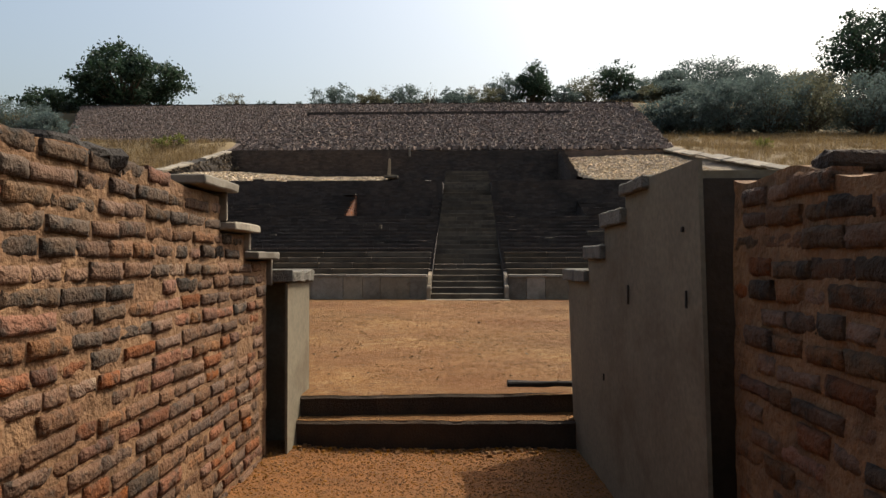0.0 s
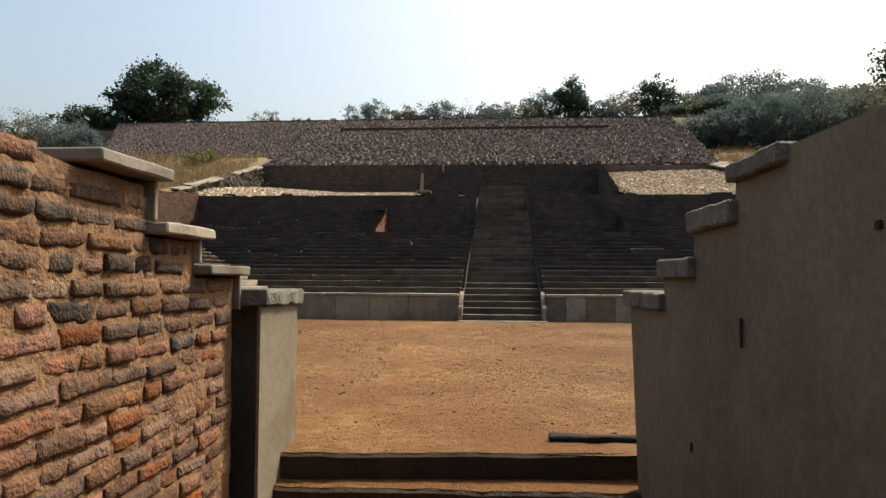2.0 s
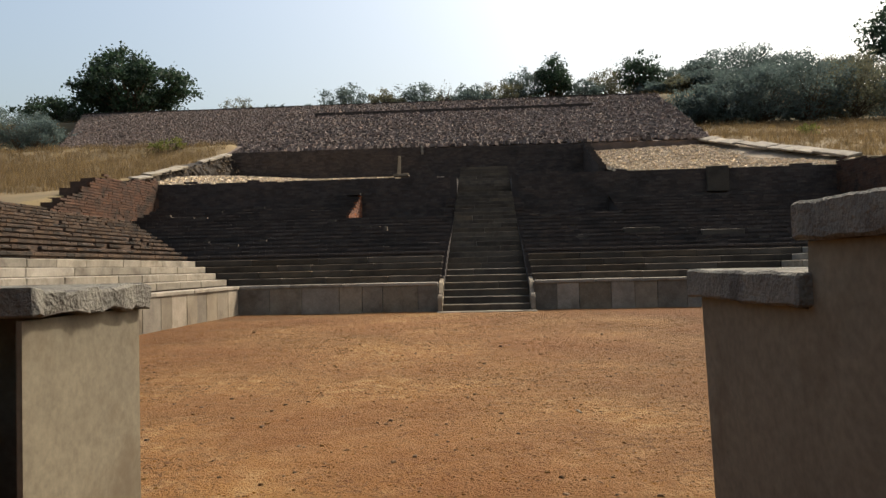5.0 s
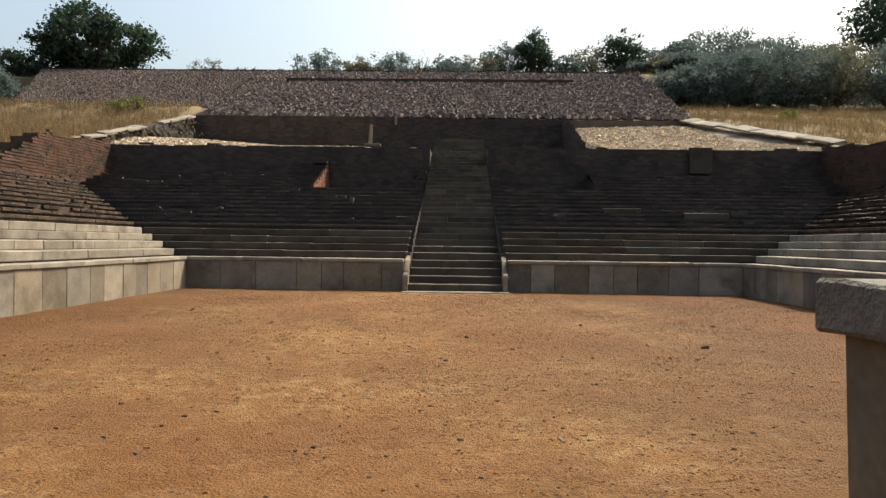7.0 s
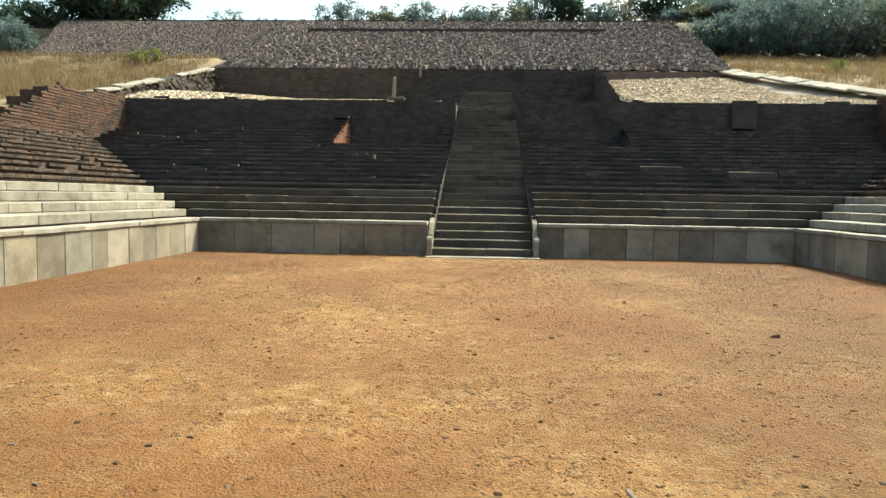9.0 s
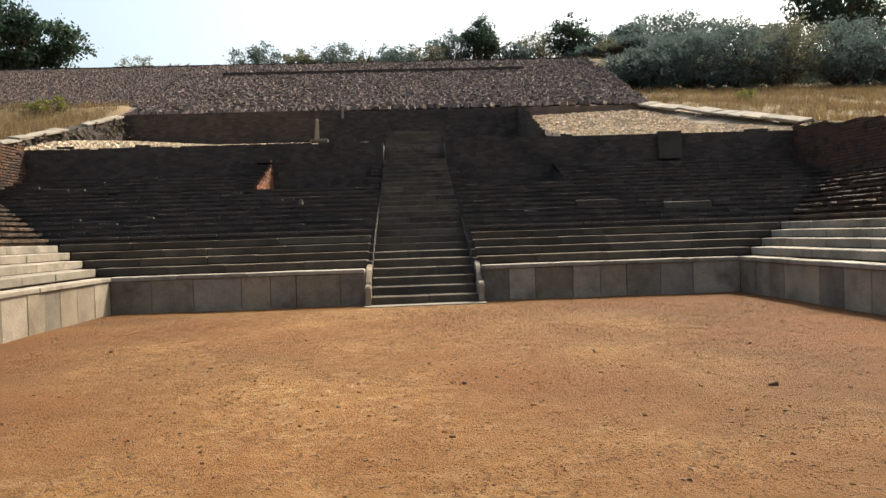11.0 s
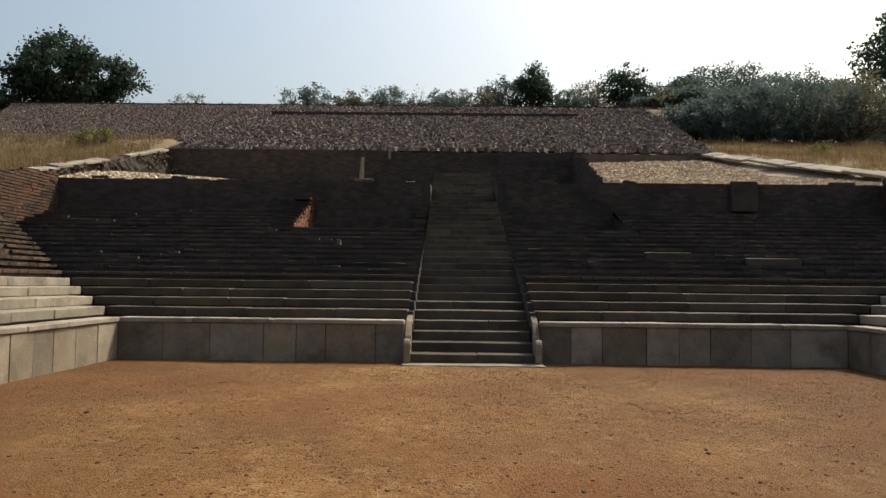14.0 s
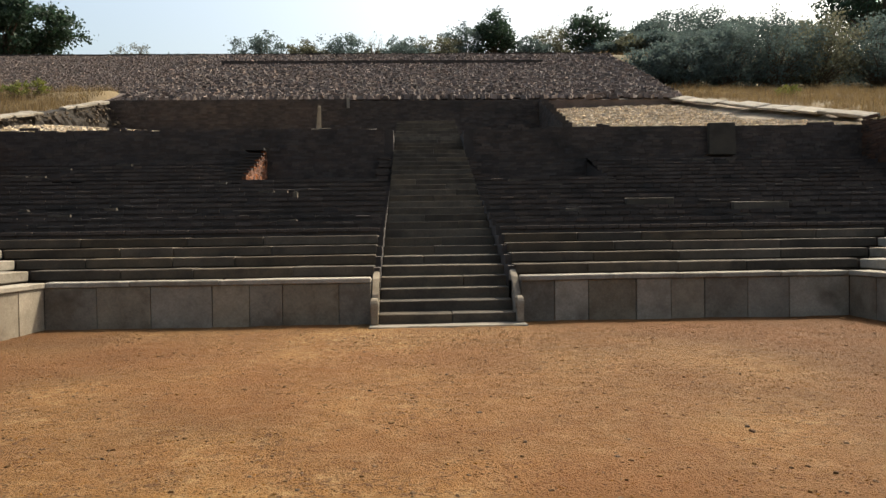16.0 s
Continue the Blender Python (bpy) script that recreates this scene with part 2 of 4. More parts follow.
def prism(bm, outline, axis, a, b):
    """Extrudes a closed outline of (u, v) between a and b along axis x or y; v is up."""
    place = (lambda u, v, w: (w, u, v)) if axis == "x" else (lambda u, v, w: (u, w, v))
    lo = [bm.verts.new(place(u, v, a)) for u, v in outline]
    hi = [bm.verts.new(place(u, v, b)) for u, v in outline]
    n = len(outline)
    bm.faces.new(lo)
    bm.faces.new(hi[::-1])
    for i in range(n):
        bm.faces.new((lo[i], hi[i], hi[(i + 1) % n], lo[(i + 1) % n]))
    bmesh.ops.recalc_face_normals(bm, faces=bm.faces)


def worn_block(lx, ly, lz, bevel, wear, seed, cuts=0):
    """A block centred on its base's middle, with worn edges and an uneven surface."""
    bm = bmesh.new()
    box(bm, -lx / 2, lx / 2, -ly / 2, ly / 2, 0, lz)
    if cuts:
        long_edges = [e for e in bm.edges if abs((e.verts[0].co - e.verts[1].co).x) > lx * 0.9]
        bmesh.ops.subdivide_edges(bm, edges=long_edges, cuts=cuts)
    bmesh.ops.bevel(bm, geom=list(bm.edges), offset=bevel, segments=1, affect="EDGES")
    for v in bm.verts:
        v.co += Vector(noise.noise_vector(v.co * 9 + Vector((seed * 3.7, seed, 0)))) * wear
        v.co += Vector(noise.noise_vector(v.co * 31 + Vector((seed, seed * 1.9, 0)))) * wear * 0.55
    return bm


def block_mesh(name, mat, *args, **kw):
    bm = worn_block(*args, **kw)
    me = bpy.data.meshes.new(name)
    bm.normal_update()
    bm.to_mesh(me)
    bm.free()
    me.materials.append(mat)
    return me


def piece(name, me, parent, m):
    ob = new(name, me)
    ob.parent = parent
    ob.matrix_basis = m
    return ob


CUBE = ((0, 3, 2, 1), (4, 5, 6, 7), (0, 1, 5, 4), (1, 2, 6, 5), (2, 3, 7, 6), (3, 0, 4, 7))


class Courses:
    """Collects many small bricks into one mesh."""

    def __init__(self):
        self.verts, self.faces = [], []

    def brick(self, origin, u, n, length, height, depth, worn=0.0):
        """worn: how far the upper front edge has crumbled down."""
        o = len(self.verts)
        up = Vector((0, 0, 1))
        for hz in (0, height):
            for a, b in ((0, 0), (length, 0), (length, depth), (0, depth)):
                j = Vector((rng.uniform(-1, 1), rng.uniform(-1, 1), rng.uniform(-1, 1))) * 0.006
                if worn and hz and not b:
                    j.z -= worn * rng.uniform(0.6, 1.2)
                self.verts.append(origin + u * a - n * b + up * hz + j)
        self.faces += [tuple(o + i for i in f) for f in CUBE]

    def face(self, origin, u, n, length, z_low, z_top, course=0.10, brick_len=0.32, gap=0.03, proud=0.02, top=None, worn=0.0, joint=0.010):
        """Bricks over a wall face. top(a): height at a metres along. worn: the part of the upper edges that has crumbled."""
        z, row = z_low, 0
        while z < z_top - 0.03:
            a = -rng.uniform(0, brick_len)
            while a < length:
                ln = brick_len * rng.uniform(0.65, 1.25)
                a0, a1 = max(a, 0), min(a + ln - 0.012, length)
                if a1 - a0 > 0.06 and rng.random() > gap and (top is None or z < top((a0 + a1) / 2)):
                    self.brick(origin + u * a0 + n * (proud + rng.uniform(-0.010, 0.010)) + Vector((0, 0, z - origin.z)), u, n, a1 - a0, course - joint + rng.uniform(-0.004, 0.006), 0.14, rng.uniform(0.02, 0.055) if noise.noise((a0 * 0.55 + origin.x, origin.y * 3.1, z * 7)) + 0.35 * rng.uniform(-1, 1) > 0.62 - worn else 0.0)
                a += ln
            z += course
            row += 1

    def done(self, name, mat, parent):
        return tagged(data_object(name, self.verts, self.faces, mat, parent), kind="stuff")


# ---- plan, in metres ----
W, E, S, N = -7.12, 9.36, 7.45, 26.9
DADO = 0.93
LOW = -0.51
X, Y = Vector((1, 0, 0)), Vector((0, 1, 0))
STAIR_W, STAIR_E = -0.45, 2.30
WALL_Y, WALL_TOP = 40.2, 5.95
SIDE_W, SIDE_E = -16.0, 18.2
NOOK_W, NOOK_E = -5.34, 7.1
EAST_TILT = 0.03
EMB_Y0, EMB_Y1, EMB_Z0, EMB_SLOPE = 56.2, 82.0, 10.15, 0.362
HILL_SLOPE = 0.255

# ---- natural ground ----


def kerb_west(y):
    return -18.7 + 0.04 * (y - 44)


def kerb_east(y):
    return 20.7 - 0.30 * (y - 44)


def emb_west(y):
    return -33.6 - 0.475 * (y - 60)


def hill(x, y):
    """Height of the natural slope round the excavated theatre."""
    h = 6.9 + HILL_SLOPE * (y - 44) if y > 44 else max(1.1, 6.9 - 0.2 * (44 - y))
    k = min(max((x - 10) / 22, 0), 1)
    ramp = min(max((y - 79.5) / 4, 0), 1)
    h += 2.9 * ramp * ramp * (3 - 2 * ramp)
    if x < -17.5:
        h += 0.7 * math.exp(-((y - 58.2) / 2.2) ** 2)
    cap = 19.4 + 5.0 * k * k * (3 - 2 * k)
    h = cap - math.log1p(math.exp(min((cap - h) * 1.4, 40))) / 1.4
    return h + 0.30 * noise.noise((x * 0.15, y * 0.15, 3.0)) + 0.10 * noise.noise((x * 0.6, y * 0.6, 9.0))


def terrain(x, y):
    if SIDE_W - 0.6 < x < SIDE_E + 0.6 and 5.5 < y < 43:
        return -2.0
    if 40 < y < 57 and kerb_west(y) + 0.3 < x < kerb_east(y) - 0.3:
        return -2.0
    if -1.7 < x < 2.9 and -9 < y < 9:
        return -2.0
    h = hill(x, y)
    if emb_west(y) + 0.6 < x < 16.8 + 0.1 * (y - 56) and 55 < y < 82.5 and (x > -18.5 or y > 60.5):
        h = min(h, EMB_Z0 + EMB_SLOPE * (y - EMB_Y0) - 0.7)
    return h


def stretch(lo, hi, step, far):
    n = int((hi - lo) / step)
    return [lo - f for f in reversed(far)] + [lo + i * step for i in range(n + 1)] + [hi + f for f in far]


xs = stretch(-60, 64, 0.6, (2, 6, 15, 40, 100, 300, 1000))
ys = stretch(-12, 108, 0.6, (2, 6, 15, 40, 100, 300, 1500))
verts = [(x, y, terrain(x, y)) for y in ys for x in xs]
nx = len(xs)
faces = [(j * nx + i, j * nx + i + 1, (j + 1) * nx + i + 1, (j + 1) * nx + i) for j in range(len(ys) - 1) for i in range(nx - 1)]
tagged(data_object("ground", verts, faces, EARTH, smooth=True), "dry grassy hillside round the excavated theatre", "ground", kind="structure")

# ---- floors ----


def floor_sheet(name, x0, x1, y0, y1, step, height, mat, label, thick=0.4):
    nxx, nyy = int((x1 - x0) / step), int((y1 - y0) / step)
    vs = [(x0 + (x1 - x0) * i / nxx, y0 + (y1 - y0) * j / nyy, 0) for j in range(nyy + 1) for i in range(nxx + 1)]
    vs = [(x, y, height(x, y)) for x, y, _ in vs]
    fs = [(j * (nxx + 1) + i, j * (nxx + 1) + i + 1, (j + 1) * (nxx + 1) + i + 1, (j + 1) * (nxx + 1) + i) for j in range(nyy) for i in range(nxx)]
    o = len(vs)
    vs += [(x0, y0, -thick), (x1, y0, -thick), (x1, y1, -thick), (x0, y1, -thick)]
    fs.append((o + 3, o + 2, o + 1, o))
    return tagged(data_object(name, vs, fs, mat, smooth=True), label, "floor", kind="structure")


def arena_height(x, y):
    return 0.018 * noise.noise((x * 0.7, y * 0.7, 1)) + 0.010 * noise.noise((x * 2.6, y * 2.6, 5)) + 0.009 * noise.noise((x * 5.5, y * 5.5, 2)) + 0.006 * noise.noise((x * 13, y * 13, 7)) - 0.008


def passage_height(x, y):
    return LOW + 0.03 * noise.noise((x * 0.9, y * 0.9, 4)) + 0.012 * noise.noise((x * 4, y * 4, 6)) + 0.05 * max(0, 1 - abs(x + 1.1) / 0.5)


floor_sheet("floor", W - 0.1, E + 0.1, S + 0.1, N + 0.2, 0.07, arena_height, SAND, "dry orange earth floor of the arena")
floor_sheet("floor_passage", -1.4, 2.5, -9, 7.3, 0.09, passage_height, GRAVEL, "orange gravel floor of the entrance passage", 0.9)

bm = bmesh.new()
for a, b in ((SIDE_W - 1, -1.62), (2.82, SIDE_E + 1)):
    prism(bm, [(4.5, -0.6), (4.5, 1.0), (6.2, 0.95), (S - 0.35, 0.80), (S - 0.35, -0.6)], "x", a, b)
tagged(mesh_object("bank_south", bm, EARTH), "low earth bank beside the entrance", "bank", kind="structure")

# ---- north seating ----
RISE = 0.195
STONE_ROWS = [(0.60 * i, DADO + 0.222 * i) for i in range(1, 5)]


def brick_rows(slope, start, z_end):
    rows, off, z = [], start[0] + 0.62, start[1]
    while z < z_end - 0.05:
        z += RISE
        rows.append((off, z))
        off += RISE / slope
    return rows


NORTH_LOW = brick_rows(0.265, STONE_ROWS[-1], 3.64)
NORTH_HIGH = brick_rows(0.30, (NORTH_LOW[-1][0] + 0.1, NORTH_LOW[-1][1]), 4.9)
SIDE_ROWS = brick_rows(0.335, STONE_ROWS[-1], 4.1)


def outline(rows, start, sign, end):
    """Closed profile of rows of seats that rise outward from start to end."""
    out = [(start + sign * 0.28, -0.6), (start + sign * 0.28, DADO - 0.12)]
    z = DADO - 0.12
    for off, top in rows:
        if off <= STONE_ROWS[-1][0] + 0.01:
            off, top = off + 0.05, top - 0.04
        out += [(start + sign * off, z), (start + sign * off, top)]
        z = top
    out += [(end, z), (end, -0.6)]
    return out


def seating(name, label, rows, axis, start, sign, end, spans, mat=None):
    """Earth and brick core of a bank of seats over the given spans."""
    bm = bmesh.new()
    for a, b in spans:
        prism(bm, outline(rows, start, sign, end), axis, a, b)
    return tagged(mesh_object(name, bm, mat or TIER), label, "seating", kind="structure")


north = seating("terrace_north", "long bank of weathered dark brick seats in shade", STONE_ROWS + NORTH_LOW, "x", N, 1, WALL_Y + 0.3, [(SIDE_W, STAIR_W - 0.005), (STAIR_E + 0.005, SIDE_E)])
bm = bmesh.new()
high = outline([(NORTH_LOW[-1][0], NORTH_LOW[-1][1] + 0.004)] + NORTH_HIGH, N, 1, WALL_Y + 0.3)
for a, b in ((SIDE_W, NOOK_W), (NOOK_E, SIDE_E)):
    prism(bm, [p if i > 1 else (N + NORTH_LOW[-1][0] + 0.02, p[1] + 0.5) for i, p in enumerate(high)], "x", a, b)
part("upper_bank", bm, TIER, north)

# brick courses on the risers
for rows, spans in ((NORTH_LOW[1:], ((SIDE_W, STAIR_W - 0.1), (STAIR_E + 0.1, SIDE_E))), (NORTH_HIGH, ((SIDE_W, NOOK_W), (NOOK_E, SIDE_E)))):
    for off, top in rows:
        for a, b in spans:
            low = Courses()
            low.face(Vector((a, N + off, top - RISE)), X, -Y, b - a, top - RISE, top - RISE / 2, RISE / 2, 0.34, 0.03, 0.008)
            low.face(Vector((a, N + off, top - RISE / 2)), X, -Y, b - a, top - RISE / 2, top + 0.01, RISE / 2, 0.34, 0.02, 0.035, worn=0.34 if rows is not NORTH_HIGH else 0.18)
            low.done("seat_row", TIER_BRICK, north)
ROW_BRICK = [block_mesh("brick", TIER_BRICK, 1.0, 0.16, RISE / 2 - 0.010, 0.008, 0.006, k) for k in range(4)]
SIDE_BRICK = [block_mesh("brick", SEAT_BRICK, 1.0, 0.16, RISE / 2 - 0.010, 0.008, 0.008, k) for k in range(4)]


def brick_run(meshes, parent, p0, p1, z, inward, proud):
    """One course of separate bricks from p0 to p1."""
    along = (Vector(p1) - Vector(p0)).normalized()
    ang = math.degrees(math.atan2(along.y, along.x))
    a, total = 0.0, (Vector(p1) - Vector(p0)).length
    while a < total - 0.1:
        ln = min(rng.uniform(0.22, 0.42), total - a)
        c = Vector(p0) + along * (a + ln / 2) + Vector((*inward, 0)) * (proud - 0.08 + rng.uniform(-0.01, 0.01))
        piece("brick", rng.choice(meshes), parent, pose(c.x, c.y, z + rng.uniform(-0.004, 0.004), 0, rng.uniform(-0.6, 0.6), ang) @ Matrix.Diagonal((ln - 0.012, 1, 1, 1)))
        a += ln


off, top = NORTH_LOW[0]
for a, b in ((W - off, STAIR_W - 0.1), (STAIR_E + 0.1, E + off)):
    brick_run(ROW_BRICK, north, (a, N + off, 0), (b, N + off, 0), top - RISE, (0, -1), 0.010)
    brick_run(ROW_BRICK, north, (a, N + off, 0), (b, N + off, 0), top - RISE / 2, (0, -1), 0.055)
nook = Courses()
prof = [(N + NORTH_LOW[-1][0], NORTH_LOW[-1][1])] + [(N + o, t) for o, t in NORTH_HIGH]
y0 = N + NORTH_LOW[-1][0] + 0.12
bm = bmesh.new()
for k in range(9):
    zt = prof[0][1] + 0.17 + k * 0.152
    box(bm, NOOK_W - 0.6, NOOK_W - 0.07, y0 + k * 0.41, y0 + (k + 1) * 0.41, 3.3, zt - 0.04)
for k in range(9):
    zt = prof[0][1] + 0.17 + k * 0.152
    box(bm, NOOK_W - 0.62, NOOK_W + 0.03, y0 + k * 0.41 - 0.05, y0 + k * 0.41 + 0.22, zt - 0.035, zt + 0.02)
box(bm, NOOK_W - 0.65, NOOK_W + 0.05, y0 + 2.8, y0 + 3.66, prof[0][1] + 1.36, prof[0][1] + 1.46)
part("broken_pier", bm, TIER, north)
nook.face(Vector((NOOK_W, y0, prof[0][1])), Y, X, 3.68, prof[0][1] - 0.05, prof[0][1] + 1.6, 0.082, 0.27, 0.05, 0.025, lambda a: prof[0][1] + 0.13 + int(a / 0.41) * 0.152)
nook.done("broken_end", FRESH, north)

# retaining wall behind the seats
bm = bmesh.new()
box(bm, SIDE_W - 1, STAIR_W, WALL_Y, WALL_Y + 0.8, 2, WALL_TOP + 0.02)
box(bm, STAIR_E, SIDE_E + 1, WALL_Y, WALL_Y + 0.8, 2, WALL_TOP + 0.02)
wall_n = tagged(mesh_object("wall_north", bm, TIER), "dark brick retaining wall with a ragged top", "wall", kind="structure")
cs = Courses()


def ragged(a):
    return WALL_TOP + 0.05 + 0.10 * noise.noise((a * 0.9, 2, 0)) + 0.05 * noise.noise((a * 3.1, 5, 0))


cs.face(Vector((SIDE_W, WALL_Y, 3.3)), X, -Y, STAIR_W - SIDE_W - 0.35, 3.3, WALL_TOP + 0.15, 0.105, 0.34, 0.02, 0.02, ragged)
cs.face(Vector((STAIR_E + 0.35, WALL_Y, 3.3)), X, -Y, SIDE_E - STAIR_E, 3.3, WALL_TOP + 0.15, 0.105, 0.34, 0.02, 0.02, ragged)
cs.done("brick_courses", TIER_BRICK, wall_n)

# terraces above the retaining wall
for nm, x0, x1, pts, mat, lab in (
    ("terrace_middle_west", -4.7, STAIR_W - 0.02, ((40.5, 5.9), (48.9, 6.6), (56.2, 7.2)), TIER, "bare earth terrace below the upper wall"),
    ("terrace_middle_east", STAIR_E + 0.02, 8.5, ((40.5, 5.9), (48.9, 6.6), (56.2, 7.2)), TIER, "bare earth terrace below the upper wall"),
    ("terrace_stair_head", STAIR_W - 0.02, STAIR_E + 0.02, ((46.5, 6.9), (48.9, 7.0), (56.2, 7.2)), TIER, "bare earth landing at the head of the stair"),
):
    bm = bmesh.new()
    prism(bm, [*pts, (56.2, 1), (pts[0][0], 1)], "x", x0, x1)
    tagged(mesh_object(nm, bm, mat), lab, "terrace", kind="structure")


def east_z(x, y):
    base = 5.9 + (y - 40.5) * 0.1667 if y < 48.6 else 7.25 + (y - 48.6) * 0.30
    if y > 43 and x > kerb_east(y) - 0.1:
        return base - 2.0
    return base + EAST_TILT * (x - 8.5) * min(1, max(0, (y - 40.5) / 8.1))


def west_z(x, y):
    base = 5.9 + (y - 40.5) * 0.158 if y < 48 else 7.085 + (y - 48) * 0.13
    if y > 43 and x < kerb_west(y) + 0.1:
        return base - 2.0
    return base - 0.10 + 0.07 * max(0, -11.0 - x) * min(1, max(0, (y - 40.5) / 6))


floor_sheet("terrace_gravel_west", -19.1, -4.7, 40.5, 56.2, 0.5, west_z, PALE_EARTH, "gravel covered terrace below the upper wall", -3.0)
floor_sheet("terrace_gravel_east", 8.5, 20.9, 40.5, 56.2, 0.5, east_z, PALE_EARTH, "pale gravel slope below the stone embankment", -3.0)
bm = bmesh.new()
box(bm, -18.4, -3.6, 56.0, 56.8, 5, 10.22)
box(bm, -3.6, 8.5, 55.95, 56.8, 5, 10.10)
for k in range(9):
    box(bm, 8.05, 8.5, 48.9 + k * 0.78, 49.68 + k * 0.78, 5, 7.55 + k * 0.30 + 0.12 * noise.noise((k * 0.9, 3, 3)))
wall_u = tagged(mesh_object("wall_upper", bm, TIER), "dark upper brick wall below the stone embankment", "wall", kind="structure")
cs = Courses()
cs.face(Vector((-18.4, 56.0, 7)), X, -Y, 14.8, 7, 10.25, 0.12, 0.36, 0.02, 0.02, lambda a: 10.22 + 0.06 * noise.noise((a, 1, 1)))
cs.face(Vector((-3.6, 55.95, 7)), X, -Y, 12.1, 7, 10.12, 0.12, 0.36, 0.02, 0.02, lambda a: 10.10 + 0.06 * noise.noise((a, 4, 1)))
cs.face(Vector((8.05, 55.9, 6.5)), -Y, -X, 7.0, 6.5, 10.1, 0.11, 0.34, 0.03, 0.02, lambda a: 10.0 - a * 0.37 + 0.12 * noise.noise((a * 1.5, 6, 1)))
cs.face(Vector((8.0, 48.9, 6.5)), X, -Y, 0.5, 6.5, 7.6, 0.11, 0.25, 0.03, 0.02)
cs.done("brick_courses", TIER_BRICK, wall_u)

# ---- side seating ----
west = seating("terrace_west", "sunlit bank of weathered brick seats with pale stone lower rows", STONE_ROWS + SIDE_ROWS, "y", W, -1, SIDE_W - 1.2, [(S - 1, WALL_Y)], RUBBLE_CORE)
east = seating("terrace_east", "shaded bank of weathered brick seats with pale stone lower rows", STONE_ROWS + SIDE_ROWS, "y", E, 1, SIDE_E + 1.2, [(S - 1, WALL_Y)], RUBBLE_CORE)
for parent, start, sign in ((west, W, -1), (east, E, 1)):
    off, top = SIDE_ROWS[0]
    for zz, proud in ((top - RISE, 0.012), (top - RISE / 2, 0.06)):
        ends = ((start + sign * off, 14.0, 0), (start + sign * off, N + off, 0))
        brick_run(SIDE_BRICK, parent, *(ends if sign < 0 else ends[::-1]), zz, (-sign, 0), proud)
    for off, top in SIDE_ROWS[1:]:
        x = start + sign * off
        cs = Courses()
        y_end = N + min(off * 1.15, 12.5)
        y_beg = 12.0
        if sign < 0:
            cs.face(Vector((x, y_beg, top - RISE)), Y, X, y_end - y_beg + 1.0, top - RISE, top - RISE / 2, RISE / 2, 0.30, 0.07, 0.0)
            cs.face(Vector((x, y_beg, top - RISE / 2)), Y, X, y_end - y_beg + 1.0, top - RISE / 2, top + 0.01, RISE / 2, 0.30, 0.05, 0.10, worn=0.6)
        else:
            cs.face(Vector((x, y_end + 1.0, top - RISE)), -Y, -X, y_end - y_beg + 1.0, top - RISE, top - RISE / 2, RISE / 2, 0.30, 0.07, 0.0)
            cs.face(Vector((x, y_end + 1.0, top - RISE / 2)), -Y, -X, y_end - y_beg + 1.0, top - RISE / 2, top + 0.01, RISE / 2, 0.30, 0.05, 0.10, worn=0.6)
        cs.done("seat_row", SEAT_BRICK, parent)


def side_top(y):
    """Ragged crest of the side walls, falling towards the entrance."""
    h = 4.0 + (y - 31) * 0.47 if y < 34.5 else 5.65 + (y - 34.5) * 0.09
    h = max(h, 2.6 + (y - 20) * 0.12)
    return round(h / 0.2) * 0.2 + 0.12 * noise.noise((y * 1.3, 7, 0))


for nm, x, sign, lab in (("wall_west_upper", SIDE_W, 1, "sunlit red brick side wall with a stepped broken top"), ("wall_east_upper", SIDE_E, -1, "shaded red brick side wall with a stepped broken top")):
    bm = bmesh.new()
    y = 14.0
    while y < WALL_Y:
        y2 = min(y + 0.8, WALL_Y)
        box(bm, min(x, x - sign * 1.0), max(x, x - sign * 1.0), y, y2, 1, side_top((y + y2) / 2) - 0.1)
        y = y2
    ob = tagged(mesh_object(nm, bm, RUBBLE_CORE), lab, "wall", kind="structure")
    cs = Courses()
    if sign > 0:
        cs.face(Vector((x, 14, 3.2)), Y, X, WALL_Y - 14, 3.2, 6.5, 0.125, 0.42, 0.02, 0.04, lambda a: side_top(14 + a), joint=0.035)
    else:
        cs.face(Vector((x, WALL_Y, 3.2)), -Y, -X, WALL_Y - 14, 3.2, 6.5, 0.125, 0.42, 0.02, 0.04, lambda a: side_top(WALL_Y - a), joint=0.035)
    cs.done("brick_courses", LIT_BRICK, ob)

# ---- arena walls: panels and coping ----


def cut_lengths(total, lo, hi, seed):
    r = random.Random(seed)
    out, left = [], total
    while left > hi * 1.3:
        ln = r.uniform(lo, hi)
        out.append(ln)
        left -= ln
    return out + [left]


PANEL = [block_mesh("panel", LIME, 1.0, 0.10, 0.86, 0.008, 0.004, k) for k in range(4)]
COPING = [block_mesh("coping", LIME_PALE, 1.0, 0.42, 0.10, 0.014, 0.008, k, cuts=2) for k in range(4)]
# North seat stones: a darker brown, with their shade partly in the colour.
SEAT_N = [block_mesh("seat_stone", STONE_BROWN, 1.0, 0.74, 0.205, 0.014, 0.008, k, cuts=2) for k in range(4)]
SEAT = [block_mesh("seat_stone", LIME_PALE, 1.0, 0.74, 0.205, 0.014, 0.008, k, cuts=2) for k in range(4)]


